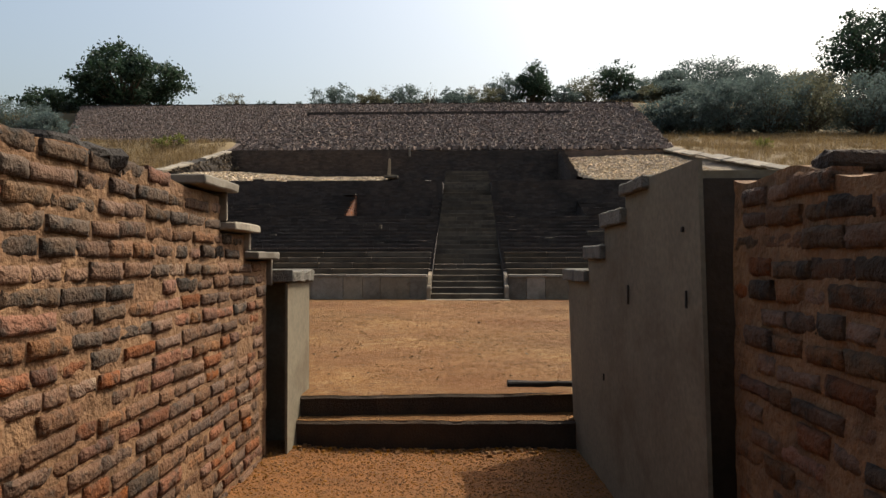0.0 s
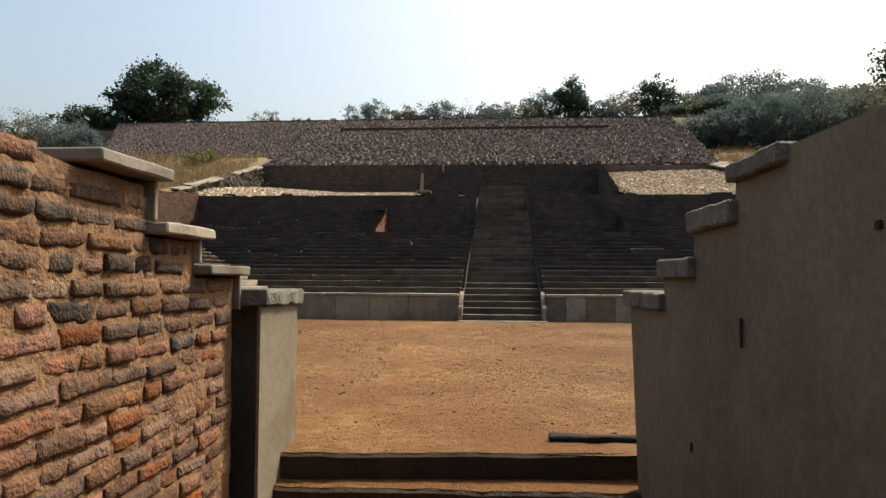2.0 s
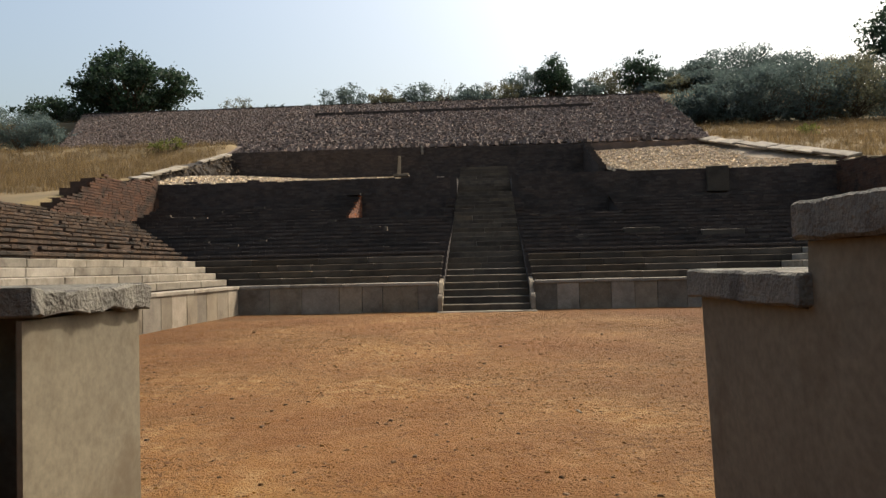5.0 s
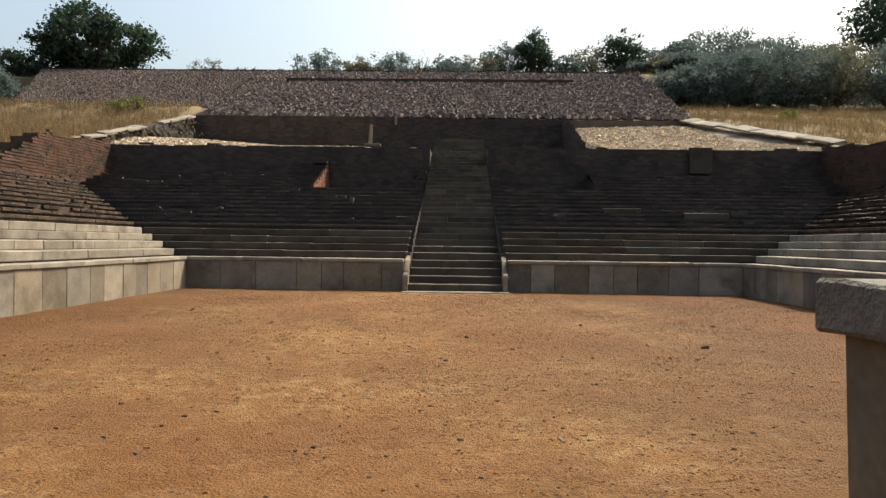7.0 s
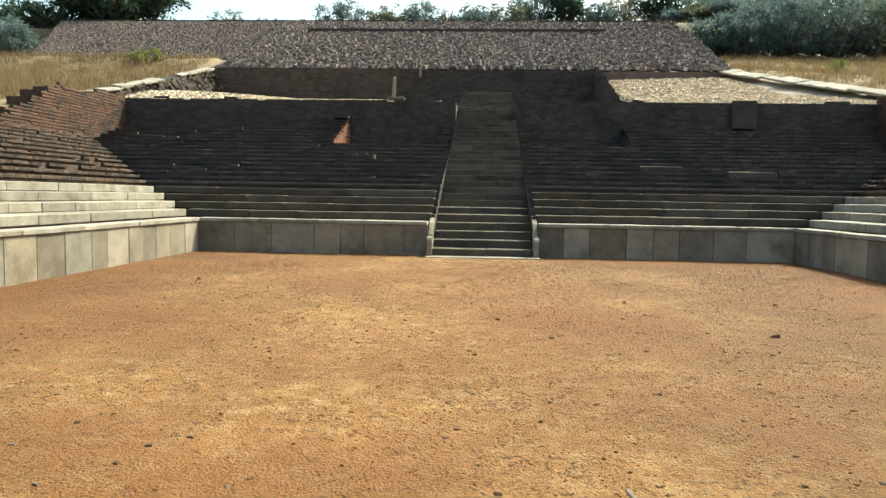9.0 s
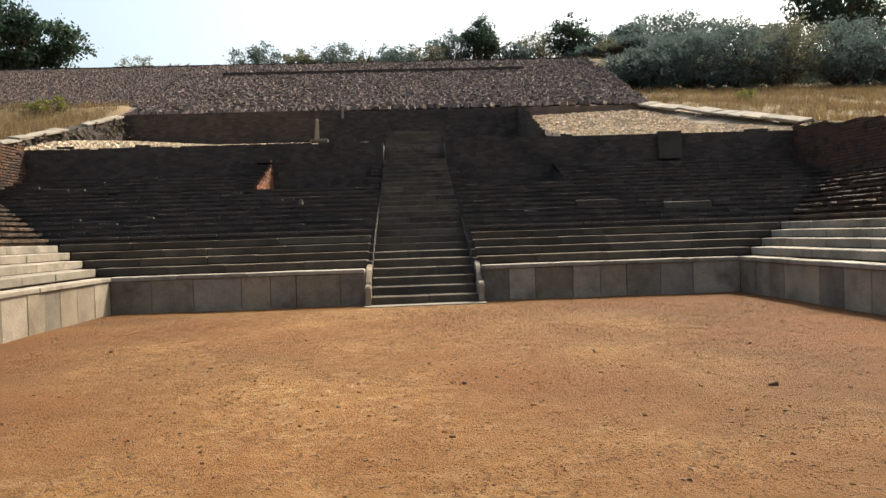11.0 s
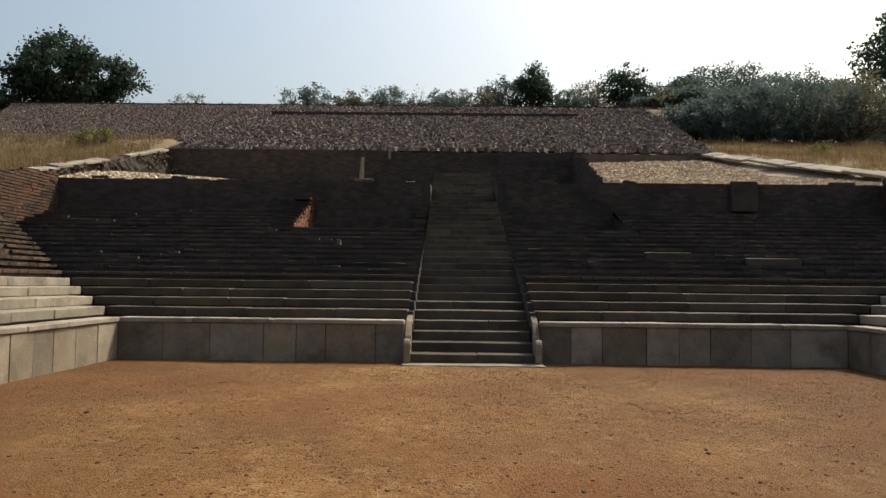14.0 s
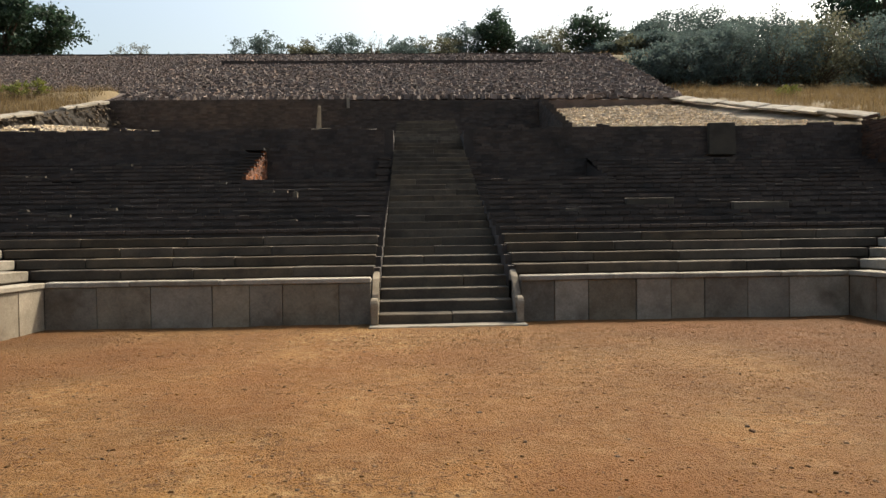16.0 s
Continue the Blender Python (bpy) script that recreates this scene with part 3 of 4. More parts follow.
def run_of(name, meshes, parent, p0, p1, z, inward, lo, hi, seed, lift=0.006, tilt=0.0):
    """Lays stones end to end from p0 to p1; inward is the side that faces the arena."""
    p0, p1 = Vector(p0), Vector(p1)
    along = (p1 - p0).normalized()
    ang = math.degrees(math.atan2(along.y, along.x))
    a, r = 0.0, random.Random(seed)
    for ln in cut_lengths((p1 - p0).length, lo, hi, seed):
        c = p0 + along * (a + ln / 2)
        me = r.choice(meshes)
        m = pose(c.x + inward[0] * r.uniform(-lift, lift), c.y + inward[1] * r.uniform(-lift, lift), z + r.uniform(-lift, lift) * 0.8 + tilt * 0.006, tilt * r.uniform(0.7, 1.3), r.uniform(-0.25, 0.25), ang) @ Matrix.Diagonal((ln - 0.012, 1, 1, 1))
        piece(name, me, parent, m)
        a += ln


def dado(name, label, spans, inward):
    """A low wall faced with upright slabs under a projecting coping."""
    bm = bmesh.new()
    for (x0, y0), (x1, y1) in spans:
        dx, dy = -inward[0], -inward[1]
        box(bm, min(x0, x1) + min(0, dx * 0.42) + max(0, dx * 0.06), max(x0, x1) + max(0, dx * 0.42) - max(0, -dx * 0.06), min(y0, y1) + min(0, dy * 0.42) + max(0, dy * 0.06), max(y0, y1) + max(0, dy * 0.42) - max(0, -dy * 0.06), -0.5, DADO - 0.11)
    wall = tagged(mesh_object(name, bm, JOINT), label, "wall", kind="structure")
    for k, ((x0, y0), (x1, y1)) in enumerate(spans):
        px, py = -inward[0], -inward[1]
        run_of("panel", PANEL, wall, (x0 + px * 0.05, y0 + py * 0.05, 0), (x1 + px * 0.05, y1 + py * 0.05, 0), -0.03, inward, 0.62, 1.25 if inward[1] else 0.95, 11 + k + len(name))
        run_of("coping", COPING, wall, (x0 + px * 0.17, y0 + py * 0.17, 0), (x1 + px * 0.17, y1 + py * 0.17, 0), DADO - 0.10, inward, 1.3, 2.4, 31 + k + len(name), tilt=1.0)
    return wall


dado("wall_arena_north", "low limestone slab wall with coping, in shade", [((W, N), (STAIR_W - 0.16, N)), ((STAIR_E + 0.16, N), (E, N))], (0, -1))
dado("wall_arena_west", "low sunlit limestone slab wall with coping", [((W, S), (W, N))], (1, 0))
dado("wall_arena_east", "low shaded limestone slab wall with coping", [((E, N), (E, S))], (-1, 0))
dado("wall_arena_south", "low limestone slab wall beside the entrance", [((-1.6, S), (W, S)), ((E, S), (2.7, S))], (0, 1))
for k, (off, top) in enumerate(STONE_ROWS):
    z, mid = top - 0.205, off + 0.36
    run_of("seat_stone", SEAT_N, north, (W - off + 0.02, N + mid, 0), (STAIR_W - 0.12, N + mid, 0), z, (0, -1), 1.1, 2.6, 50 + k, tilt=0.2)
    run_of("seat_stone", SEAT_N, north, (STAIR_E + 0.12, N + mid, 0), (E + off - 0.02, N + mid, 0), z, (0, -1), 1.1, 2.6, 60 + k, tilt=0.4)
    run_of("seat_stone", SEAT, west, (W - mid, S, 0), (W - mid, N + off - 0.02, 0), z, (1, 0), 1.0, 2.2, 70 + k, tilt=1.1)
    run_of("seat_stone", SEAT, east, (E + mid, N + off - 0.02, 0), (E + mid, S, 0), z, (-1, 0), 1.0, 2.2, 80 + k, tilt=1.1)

# ---- stair ----
stair = tagged(new("stair"), "long straight limestone stair rising between the seats", "stair")
steps_yz = [(N - 0.32, 0.22)]
for k in range(1, 5):
    steps_yz.append((steps_yz[-1][0] + 0.46, 0.22 + 0.222 * k))
while steps_yz[-1][1] < 7.2:
    steps_yz.append((steps_yz[-1][0] + 0.61, steps_yz[-1][1] + 0.212))
for k, (y, z) in enumerate(steps_yz):
    half = rng.choice((0.0, rng.uniform(-0.6, 0.7)))
    mid = (STAIR_W + STAIR_E) / 2 + half
    spans = [(STAIR_W, STAIR_E)] if not half else [(STAIR_W, mid - 0.004), (mid + 0.004, STAIR_E)]
    for a, b in spans:
        bm = worn_block(b - a, 0.72, 0.30 if k else 0.45, 0.012 if k < 6 else 0.005, 0.008 if k < 6 else 0.005, k, cuts=3)
        ob = part("step", bm, STEP, stair)
        ob.matrix_basis = pose((a + b) / 2, y + 0.36, z - (0.30 if k else 0.45) + rng.uniform(-0.006, 0.006) + 0.006, (1.0 if k < 6 else -0.5) + rng.uniform(-0.5, 0.5), rng.uniform(-0.15, 0.15), 0)
bm = bmesh.new()
prism(bm, [(N + 0.2, -0.3), (N + 0.2, 0.2), (steps_yz[4][0] + 0.4, steps_yz[4][1] - 0.31), (steps_yz[-1][0] + 0.4, steps_yz[-1][1] - 0.31), (steps_yz[-1][0] + 0.4, -0.3)], "x", STAIR_W + 0.02, STAIR_E - 0.02)
part("stair_core", bm, TIER, stair)
bm = worn_block(3.1, 0.5, 0.10, 0.015, 0.01, 3, cuts=3)
ob = part("threshold_slab", bm, LIME_PALE, stair)
ob.matrix_basis = pose(0.93, N - 0.52, -0.075)


def balustrade(x):
    """A thick stone string with a scroll at its foot."""
    pts = [(N + 0.75, 0.05), (N - 0.42, -0.1)]
    cy, cz, r = N - 0.33, 0.40, 0.15
    pts.append((cy - r, 0.05))
    for k in range(9):
        t = math.pi - k * math.pi / 8
        pts.append((cy + r * math.cos(t), cz + r * math.sin(t)))
    pts += [(N - 0.10, 0.44), (N - 0.02, 0.60), (N + 0.30, 0.90), (N + 0.75, 1.08)]
    bm = bmesh.new()
    prism(bm, pts, "x", x - 0.07, x + 0.07)
    bmesh.ops.bevel(bm, geom=[e for e in bm.edges if abs(e.verts[0].co.x - e.verts[1].co.x) < 0.01], offset=0.015, segments=2, affect="EDGES")
    rail = part("balustrade", bm, LIME, stair, "carved stone string with a scroll foot")
    bm = bmesh.new()
    bmesh.ops.create_cone(bm, cap_ends=True, segments=16, radius1=0.10, radius2=0.085, depth=0.17, matrix=Matrix.Translation((x, cy, cz - 0.02)) @ Matrix.Rotation(math.pi / 2, 4, "Y"))
    part("scroll", bm, LIME_PALE, rail)


balustrade(STAIR_W - 0.075)
balustrade(STAIR_E + 0.075)

# broken cheek walls beside the upper flight
for x, u0 in ((STAIR_W - 0.5, 0), (STAIR_E + 0.02, 9)):
    bm = bmesh.new()
    cs = Courses()
    y = N + NORTH_LOW[-1][0] + 0.6
    k = 0
    while y < 44.5:
        zt = 3.9 + (y - 37.2) * 0.36 + 0.22 * noise.noise((y * 1.1, u0, 0))
        box(bm, x + 0.03, x + 0.45, y, y + 0.55, 2.5, zt - 0.1)
        for z in (zt - 0.5, zt - 0.4, zt - 0.3, zt - 0.2, zt - 0.1):
            cs.brick(Vector((x - rng.uniform(-0.03, 0.12) * (1 if u0 == 0 else -0.2), y - rng.uniform(0, 0.12), z)), X, -Y, rng.uniform(0.3, 0.5), 0.085, 0.4)
        y += 0.5
        k += 1
    ob = tagged(mesh_object("cheek_wall", bm, TIER), "broken brick cheek wall beside the upper stair", "wall", "stair cheek walls", kind="structure")
    cs.done("brick_courses", TIER_BRICK, ob)

# ---- kerbs, post and loose blocks on the terraces ----
KERB = [block_mesh("slab", LIME_PALE, 1.0, 0.52, 0.14, 0.02, 0.02, k, cuts=1) for k in range(3)]
for nm, fx in (("kerb_west", kerb_west), ("kerb_east", kerb_east)):
    kerb = tagged(new(nm), "sloping line of pale stone kerb slabs beside dry grass", "kerb", kind="structure")
    y = 42.6 if fx is kerb_west else 43.2
    while y < 55.5:
        ln = rng.uniform(0.9, 1.7)
        dx, dz = fx(y + ln) - fx(y), HILL_SLOPE * ln
        side = 0.25 if fx is kerb_west else -0.25
        if fx is kerb_west and 48.4 < y < 50.2:
            y += ln
            continue
        top = 6.9 + HILL_SLOPE * (y + ln / 2 - 44) + 0.10
        ang = math.degrees(math.atan2(ln, dx)) + rng.uniform(-4, 4)
        piece("slab", rng.choice(KERB), kerb, pose(fx(y + ln / 2) + side + rng.uniform(-0.06, 0.06), y + ln / 2, top, 0, 0, ang) @ pose(0, 0, 0, 7 if fx is kerb_west else -11, -14.3 + rng.uniform(-3, 3), 0) @ Matrix.Diagonal((math.hypot(ln, dz) + 0.02, rng.uniform(0.75, 1.5) * (1 if fx is kerb_west else 1.7), rng.uniform(0.7, 1.1), 1)))
        y += ln
    s2, n, vs, fs = (-0.15 if fx is kerb_west else 0.15), 60, [], []
    for i in range(n + 1):
        yy = 42.3 + 13.7 * i / n
        zz = 6.9 + HILL_SLOPE * (yy - 44)
        inner = ((-0.75, -3, 0), (-0.55, 0.05, 0.05)) if fx is kerb_west else ((-2.3, -3, 0), (-1.9, -0.45, 0.1))
        for dx2, dz2, rough in (*inner, (0.50, 0.05, 0.05), (0.60, -0.25, 0.3), (0.72, -0.6, 0.4), (0.85, -1.0, 0.4), (1.0, -1.6, 0.3), (1.1, -3, 0)):
            vs.append((fx(yy) + s2 + dx2 + rough * noise.noise((yy * 2.1, dz2 * 4, 3)), yy, zz + dz2 + 0.4 * rough * noise.noise((yy * 2.7, dz2 * 5, 8))))
    fs = [(i * 8 + k, (i + 1) * 8 + k, (i + 1) * 8 + k + 1, i * 8 + k + 1) for i in range(n) for k in range(7)]
    fs += [tuple(range(8)), tuple(range(n * 8, n * 8 + 8))[::-1]]
    data_object("bank", vs, fs, SOIL_GAP_SHADE if fx is kerb_west else PALE_EARTH, kerb)

post = tagged(new("stone_post"), "broken pale stone post on a flat base", "post")
bm = worn_block(0.24, 0.22, 1.15, 0.02, 0.03, 5)
for v in bm.verts:
    if v.co.z > 0.8:
        v.co.x = v.co.x * 0.6 + 0.02
p = part("shaft", bm, LIME, post)
p.matrix_basis = pose(-4.40, 48.6, 7.30, 0, 1.5, 10)
bm = worn_block(0.95, 0.6, 0.16, 0.02, 0.02, 6)
p = part("base", bm, LIME, post)
p.matrix_basis = pose(-4.25, 48.6, 7.14)
post = tagged(mesh_object("marker_stone", worn_block(0.16, 0.14, 0.62, 0.02, 0.02, 8), LIME_PALE), "small pale upright stone on the upper wall", "stone")
post.matrix_basis = pose(-3.55, 55.83, 9.65)
for nm, lx, lz, x, y, z, lab in (
    ("stone_pilaster", 1.05, 1.25, 12.4, 40.02, 4.85, "grey upright stone slab against the brick retaining wall"),
    ("stone_slab", 1.6, 0.26, 10.0, N + NORTH_LOW[3][0] - 0.06, NORTH_LOW[3][1] - 0.22, "long grey stone slab set in the brick seats"),
    ("stone_slab", 1.4, 0.24, 7.1, N + NORTH_LOW[4][0] - 0.06, NORTH_LOW[4][1] - 0.22, "grey stone slab set in the brick seats"),
    ("stone_stump", 0.12, 0.20, -3.2, N + NORTH_LOW[5][0] + 0.1, NORTH_LOW[5][1] - 0.02, "small pale broken stone on the brick seats"),
):
    ob = tagged(mesh_object(nm, worn_block(lx, 0.2, lz, 0.02, 0.015, lx), STEP), lab, "stone")
    ob.matrix_basis = pose(x, y, z)
chips = Courses()
for k in range(46):
    off, top = rng.choice(NORTH_LOW[:-1] + NORTH_HIGH[:-1])
    x = rng.choice((rng.uniform(SIDE_W + 1, STAIR_W - 0.5), rng.uniform(STAIR_E + 0.5, SIDE_E - 1)))
    if off > NORTH_LOW[-1][0] and NOOK_W < x < NOOK_E:
        continue
    chips.brick(Vector((x, N + off + 0.0, top)), X, -Y, rng.uniform(0.2, 0.6), rng.uniform(0.03, 0.08), 0.12)
tagged(data_object("loose_bricks", chips.verts, chips.faces, STEP), "scattered pale broken brick chips along the seats", "rubble", kind="stuff")

# ---- stone embankment ----


def emb_z(y):
    return EMB_Z0 + EMB_SLOPE * (y - EMB_Y0)


def emb_east(y):
    return 17.0 + 0.1 * (y - EMB_Y0)


bm = bmesh.new()
v = [bm.verts.new(p) for p in ((emb_west(EMB_Y0), EMB_Y0, EMB_Z0), (17.0, EMB_Y0, EMB_Z0), (19.6, EMB_Y1, emb_z(EMB_Y1)), (emb_west(EMB_Y1), EMB_Y1, emb_z(EMB_Y1)), (emb_west(EMB_Y1) - 1, EMB_Y1 + 2, emb_z(EMB_Y1)), (19.6, EMB_Y1 + 2, emb_z(EMB_Y1)), (emb_west(EMB_Y0) - 1.5, EMB_Y0, 5), (18.2, EMB_Y0, 5), (21.0, EMB_Y1 + 2, 5), (emb_west(EMB_Y1) - 4, EMB_Y1 + 2, 5))]
for f in ((0, 1, 2, 3), (3, 2, 5, 4), (6, 7, 1, 0), (1, 7, 8, 5, 2), (9, 4, 5, 8), (6, 0, 3, 4, 9)):
    bm.faces.new([v[i] for i in f])
bmesh.ops.recalc_face_normals(bm, faces=bm.faces)
emb = tagged(mesh_object("embankment", bm, RUBBLE), "sloping embankment pitched with rough purplish grey stones", "embankment", kind="structure")


def stone_field(name, count, where, size, mat, parent=None, flat=0.6):
    """Many rough stones in one mesh; where(r) gives a place on the ground."""
    vs, fs = [], []
    r = random.Random(count)
    for k in range(count):
        p = where(r)
        if p is None:
            continue
        sx = r.uniform(*size)
        sy, sz = sx * r.uniform(0.6, 1.0), sx * flat * r.uniform(0.6, 1.1)
        t = r.uniform(0, math.pi)
        c, s_ = math.cos(t), math.sin(t)
        o = len(vs)
        for zz, grow in ((-0.5, 1.0), (0.5, r.uniform(0.45, 0.8))):
            for a, b in ((-0.5, -0.5), (0.5, -0.5), (0.5, 0.5), (-0.5, 0.5)):
                u, w = a * sx * grow * r.uniform(0.75, 1.2), b * sy * grow * r.uniform(0.75, 1.2)
                vs.append((p[0] + u * c - w * s_, p[1] + u * s_ + w * c, p[2] + zz * sz + r.uniform(-0.12, 0.12) * sz))
        fs += [tuple(o + i for i in f) for f in CUBE]
    return tagged(data_object(name, vs, fs, mat, parent), kind="stuff")


def emb_split(y):
    """The edge between the steeper middle facing and the older pitching west of it."""
    return -16.9 - 0.14 * (y - EMB_Y0)


def on_embankment(r):
    y = EMB_Y0 + 25.7 * r.random()
    x = r.uniform(emb_split(y), emb_east(y))
    if y > 73.2 and r.random() < 0.4:
        return None
    return (x, y, emb_z(y) + (0.05 if y > 73.2 else 0.16))


def on_old_pitching(r):
    y = EMB_Y0 + 25.7 * r.random()
    x = r.uniform(emb_west(y) + 0.4 * noise.noise((y * 0.8, 4, 4)), emb_split(y))
    if x < -17.9 and y < 59.8 + 0.5 * noise.noise((x * 0.7, 1, 1)):
        return None
    return (x, y, emb_z(y) + 0.03)


stone_field("pitched_stones", 21000, on_embankment, (0.24, 0.52), RUBBLE, emb)
stone_field("old_pitching", 19000, on_old_pitching, (0.16, 0.34), RUBBLE, emb)
# Ledges take the dark TIER colour to hold their faces' shade.
bm = bmesh.new()
for x0, x1, y, h in ((-15.5, 11.5, 73.0, 0.55), (-44.0, 18.0, 81.7, 0.24)):
    n = 40
    top = [(x0 + (x1 - x0) * i / n, y + 0.15 * noise.noise((i * 0.4, y, 0))) for i in range(n + 1)]
    for i in range(n):
        (a, ya), (b, yb) = top[i], top[i + 1]
        box(bm, a, b - 0.01, (ya + yb) / 2, (ya + yb) / 2 + 0.35, emb_z(y) - 0.1, emb_z(y) + h + 0.04 * noise.noise((i * 1.7, 2, y)))
part("ledge", bm, TIER, emb, "low ledge of stones across the slope, its shade put into a dark colour")


def on_west_bank(r):
    y, k = r.uniform(43, 55.8), r.random()
    return (kerb_west(y) + 0.45 + 0.75 * k, y, 6.95 + HILL_SLOPE * (y - 44) - 1.5 * k * k)


stone_field("bank_rubble", 120, on_west_bank, (0.10, 0.24), STONE_BROWN, emb)


def on_terrace(x0, x1):
    def where(r):
        y = r.uniform(41.5, 56)
        x = r.uniform(x0, x1)
        if not kerb_west(y) + 0.8 < x < kerb_east(y) - 0.7:
            return None
        return (x, y, (west_z(x, y) if x < 0 else east_z(x, y)) + 0.02)
    return where


tagged(stone_field("gravel_east", 9000, on_terrace(8.6, 20.5), (0.16, 0.34), PALE), "pale broken stone gravel spread over the slope", "gravel")
tagged(stone_field("gravel_west", 4000, on_terrace(-18.4, -4.8), (0.12, 0.28), PALE), "pale broken stone gravel on the upper terrace", "gravel")

# ---- entrance passage ----
BRICKS = {}


def pillow_brick(mat, ln, h, seed):
    """An old brick with a rounded, pitted outer face towards -y and a ragged outline."""
    nu, nv = 7, 4
    vs, fs = [], []
    for ring in (0, 1):
        for j in range(nv + 1):
            for i in range(nu + 1):
                u, v = 2 * i / nu - 1, 2 * j / nv - 1
                rim = max(abs(u) ** 12, abs(v) ** 9)
                q = Vector((u * ln / 2, 0, h / 2 + v * h / 2))
                w = noise.noise_vector(q * 11 + Vector((seed, seed * 1.7, ring))) * 0.010
                w += noise.noise_vector(q * 34 + Vector((seed, 3, ring))) * 0.007
                y = -0.062 + 0.012 * rim + noise.noise(q * 12 + Vector((0, seed, 5))) * 0.013 + noise.noise(q * 37 + Vector((0, seed, 9))) * 0.009
                vs.append((q.x + w.x, y if ring == 0 else 0.06, q.z + w.z))
    row, o = nu + 1, (nu + 1) * (nv + 1)
    fs += [(j * row + i, j * row + i + 1, (j + 1) * row + i + 1, (j + 1) * row + i) for j in range(nv) for i in range(nu)]
    edge = list(range(row)) + [j * row + nu for j in range(1, nv + 1)] + [nv * row + i for i in range(nu - 1, -1, -1)] + [j * row for j in range(nv - 1, 0, -1)]
    fs += [(b, a, a + o, b + o) for a, b in zip(edge, edge[1:] + edge[:1])]
    me = bpy.data.meshes.new("brick")
    me.from_pydata(vs, [], fs)
    me.materials.append(mat)
    for p in me.polygons[:nu * nv]:
        p.use_smooth = True
    return me


for k in range(16):
    ln = (0.20, 0.26, 0.30, 0.34, 0.38, 0.42)[k % 6]
    for kind, m_ in (("plain", BRICK), ("soot", BRICK_SOOT), ("red", BRICK_RED), ("pale", BRICK_PALE)):
        BRICKS.setdefault(kind, []).append((ln, pillow_brick(m_, ln, 0.100, k * 2.3 + len(BRICKS) * 7)))


def top_west(y):
    if y < 5.40:
        return 1.965 + 0.055 * min(1, max(0, (4.75 - y) / 0.4)) + 0.05 * noise.noise((y * 1.7, 3, 1))
    return 1.68 if y < 6.02 else 1.45


def top_east(y):
    return 1.77 + 0.09 * (y - 2.2) + 0.05 * noise.noise((y * 1.9, 8, 1))


def brick_wall(name, label, x, sign, y_back, y0, y1, top, seed):
    """A wall of worn bricks in wide mortar beds; sign is the side that its face looks to."""
    r = random.Random(seed)
    ycols = [y_back + (y1 - y_back) * i / 200 for i in range(201)]
    nz = 66
    vs, fs = [], []
    for y in ycols:
        t = top(y) - 0.015
        for k in range(nz + 1):
            z = -0.7 + (t + 0.7) * k / nz
            n3 = 0.014 * noise.noise((y * 3, z * 3, seed)) + 0.012 * noise.noise((y * 11, z * 11, seed)) + 0.004 * noise.noise((y * 30, z * 30, seed))
            vs.append((x - sign * (0.0105 - 0.8 * n3), y, z))
        vs.append((x - sign * 0.55, y, t + 0.02 * noise.noise((y * 4, 1, seed))))
        vs.append((x - sign * 0.55, y, -0.7))
    m = nz + 3
    for i in range(len(ycols) - 1):
        for k in range(m - 1):
            q = (i * m + k, (i + 1) * m + k, (i + 1) * m + k + 1, i * m + k + 1)
            fs.append(q if sign > 0 else q[::-1])
    fs.append(tuple(range((len(ycols) - 1) * m, len(ycols) * m))[::sign])
    fs.append(tuple(range(m))[::-sign])
    wall = tagged(data_object(name, vs, fs, MORTAR), label, "wall", kind="structure")
    for zone, (a0, a1) in (("near", (y0, y1)), ("far", (y_back, y0))):
        z = LOW - 0.02
        while z < 2.1:
            a = a0 - r.uniform(0, 0.3)
            course = 0.117 + r.uniform(-0.004, 0.006)
            while a < a1:
                up = min(max((z - 0.75 + 0.5 * noise.noise((a * 0.8, z, seed))) / 0.9, 0), 1)
                draw = r.random()
                kind = "pale" if draw < 0.012 else "soot" if draw < 0.06 + 0.6 * up else "red" if draw > 0.50 + 0.46 * min(up + 0.25, 1) else "plain"
                ln, me = r.choice(BRICKS[kind])
                mid = a + ln / 2
                if a > a0 - 0.05 and a + ln < a1 + 0.02 and z + 0.09 < top(mid) + 0.02 and r.random() > 0.03:
                    m4 = pose(x - sign * (0.0545 - r.uniform(-0.012, 0.010)), mid, z + r.uniform(-0.005, 0.005), r.uniform(-1.5, 1.5), r.uniform(-2.2, 2.2), 90 * sign + r.uniform(-1.5, 1.5)) @ Matrix.Diagonal((r.uniform(0.96, 1.06), 1, r.uniform(0.72, 0.98), 1))
                    piece("brick", me, wall, m4)
                a += ln + r.uniform(0.012, 0.034)
            z += course
    return wall


west_wall = brick_wall("wall_west", "old red brick wall with wide mortar joints, worn and sunlit", -1.09, 1, -0.5, 1.9, 6.74, top_west, 3)
east_wall = brick_wall("wall_east", "old red brick wall with wide mortar joints, in shade", 2.28, -1, -0.5, 1.2, 3.60, top_east, 9)
for y, z, w in ((3.46, 2.0, 0.58), (2.5, 1.99, 0.4)):
    ob = part("top_stone", worn_block(w, 0.34, 0.10, 0.03, 0.035, y, cuts=3), BLACK_STONE_SLOT_SHADE, west_wall, "blackened weathered stone")
    ob.matrix_basis = pose(-1.27, y, z - 0.02, 4, 3, 88 + 9 * math.sin(y * 5))
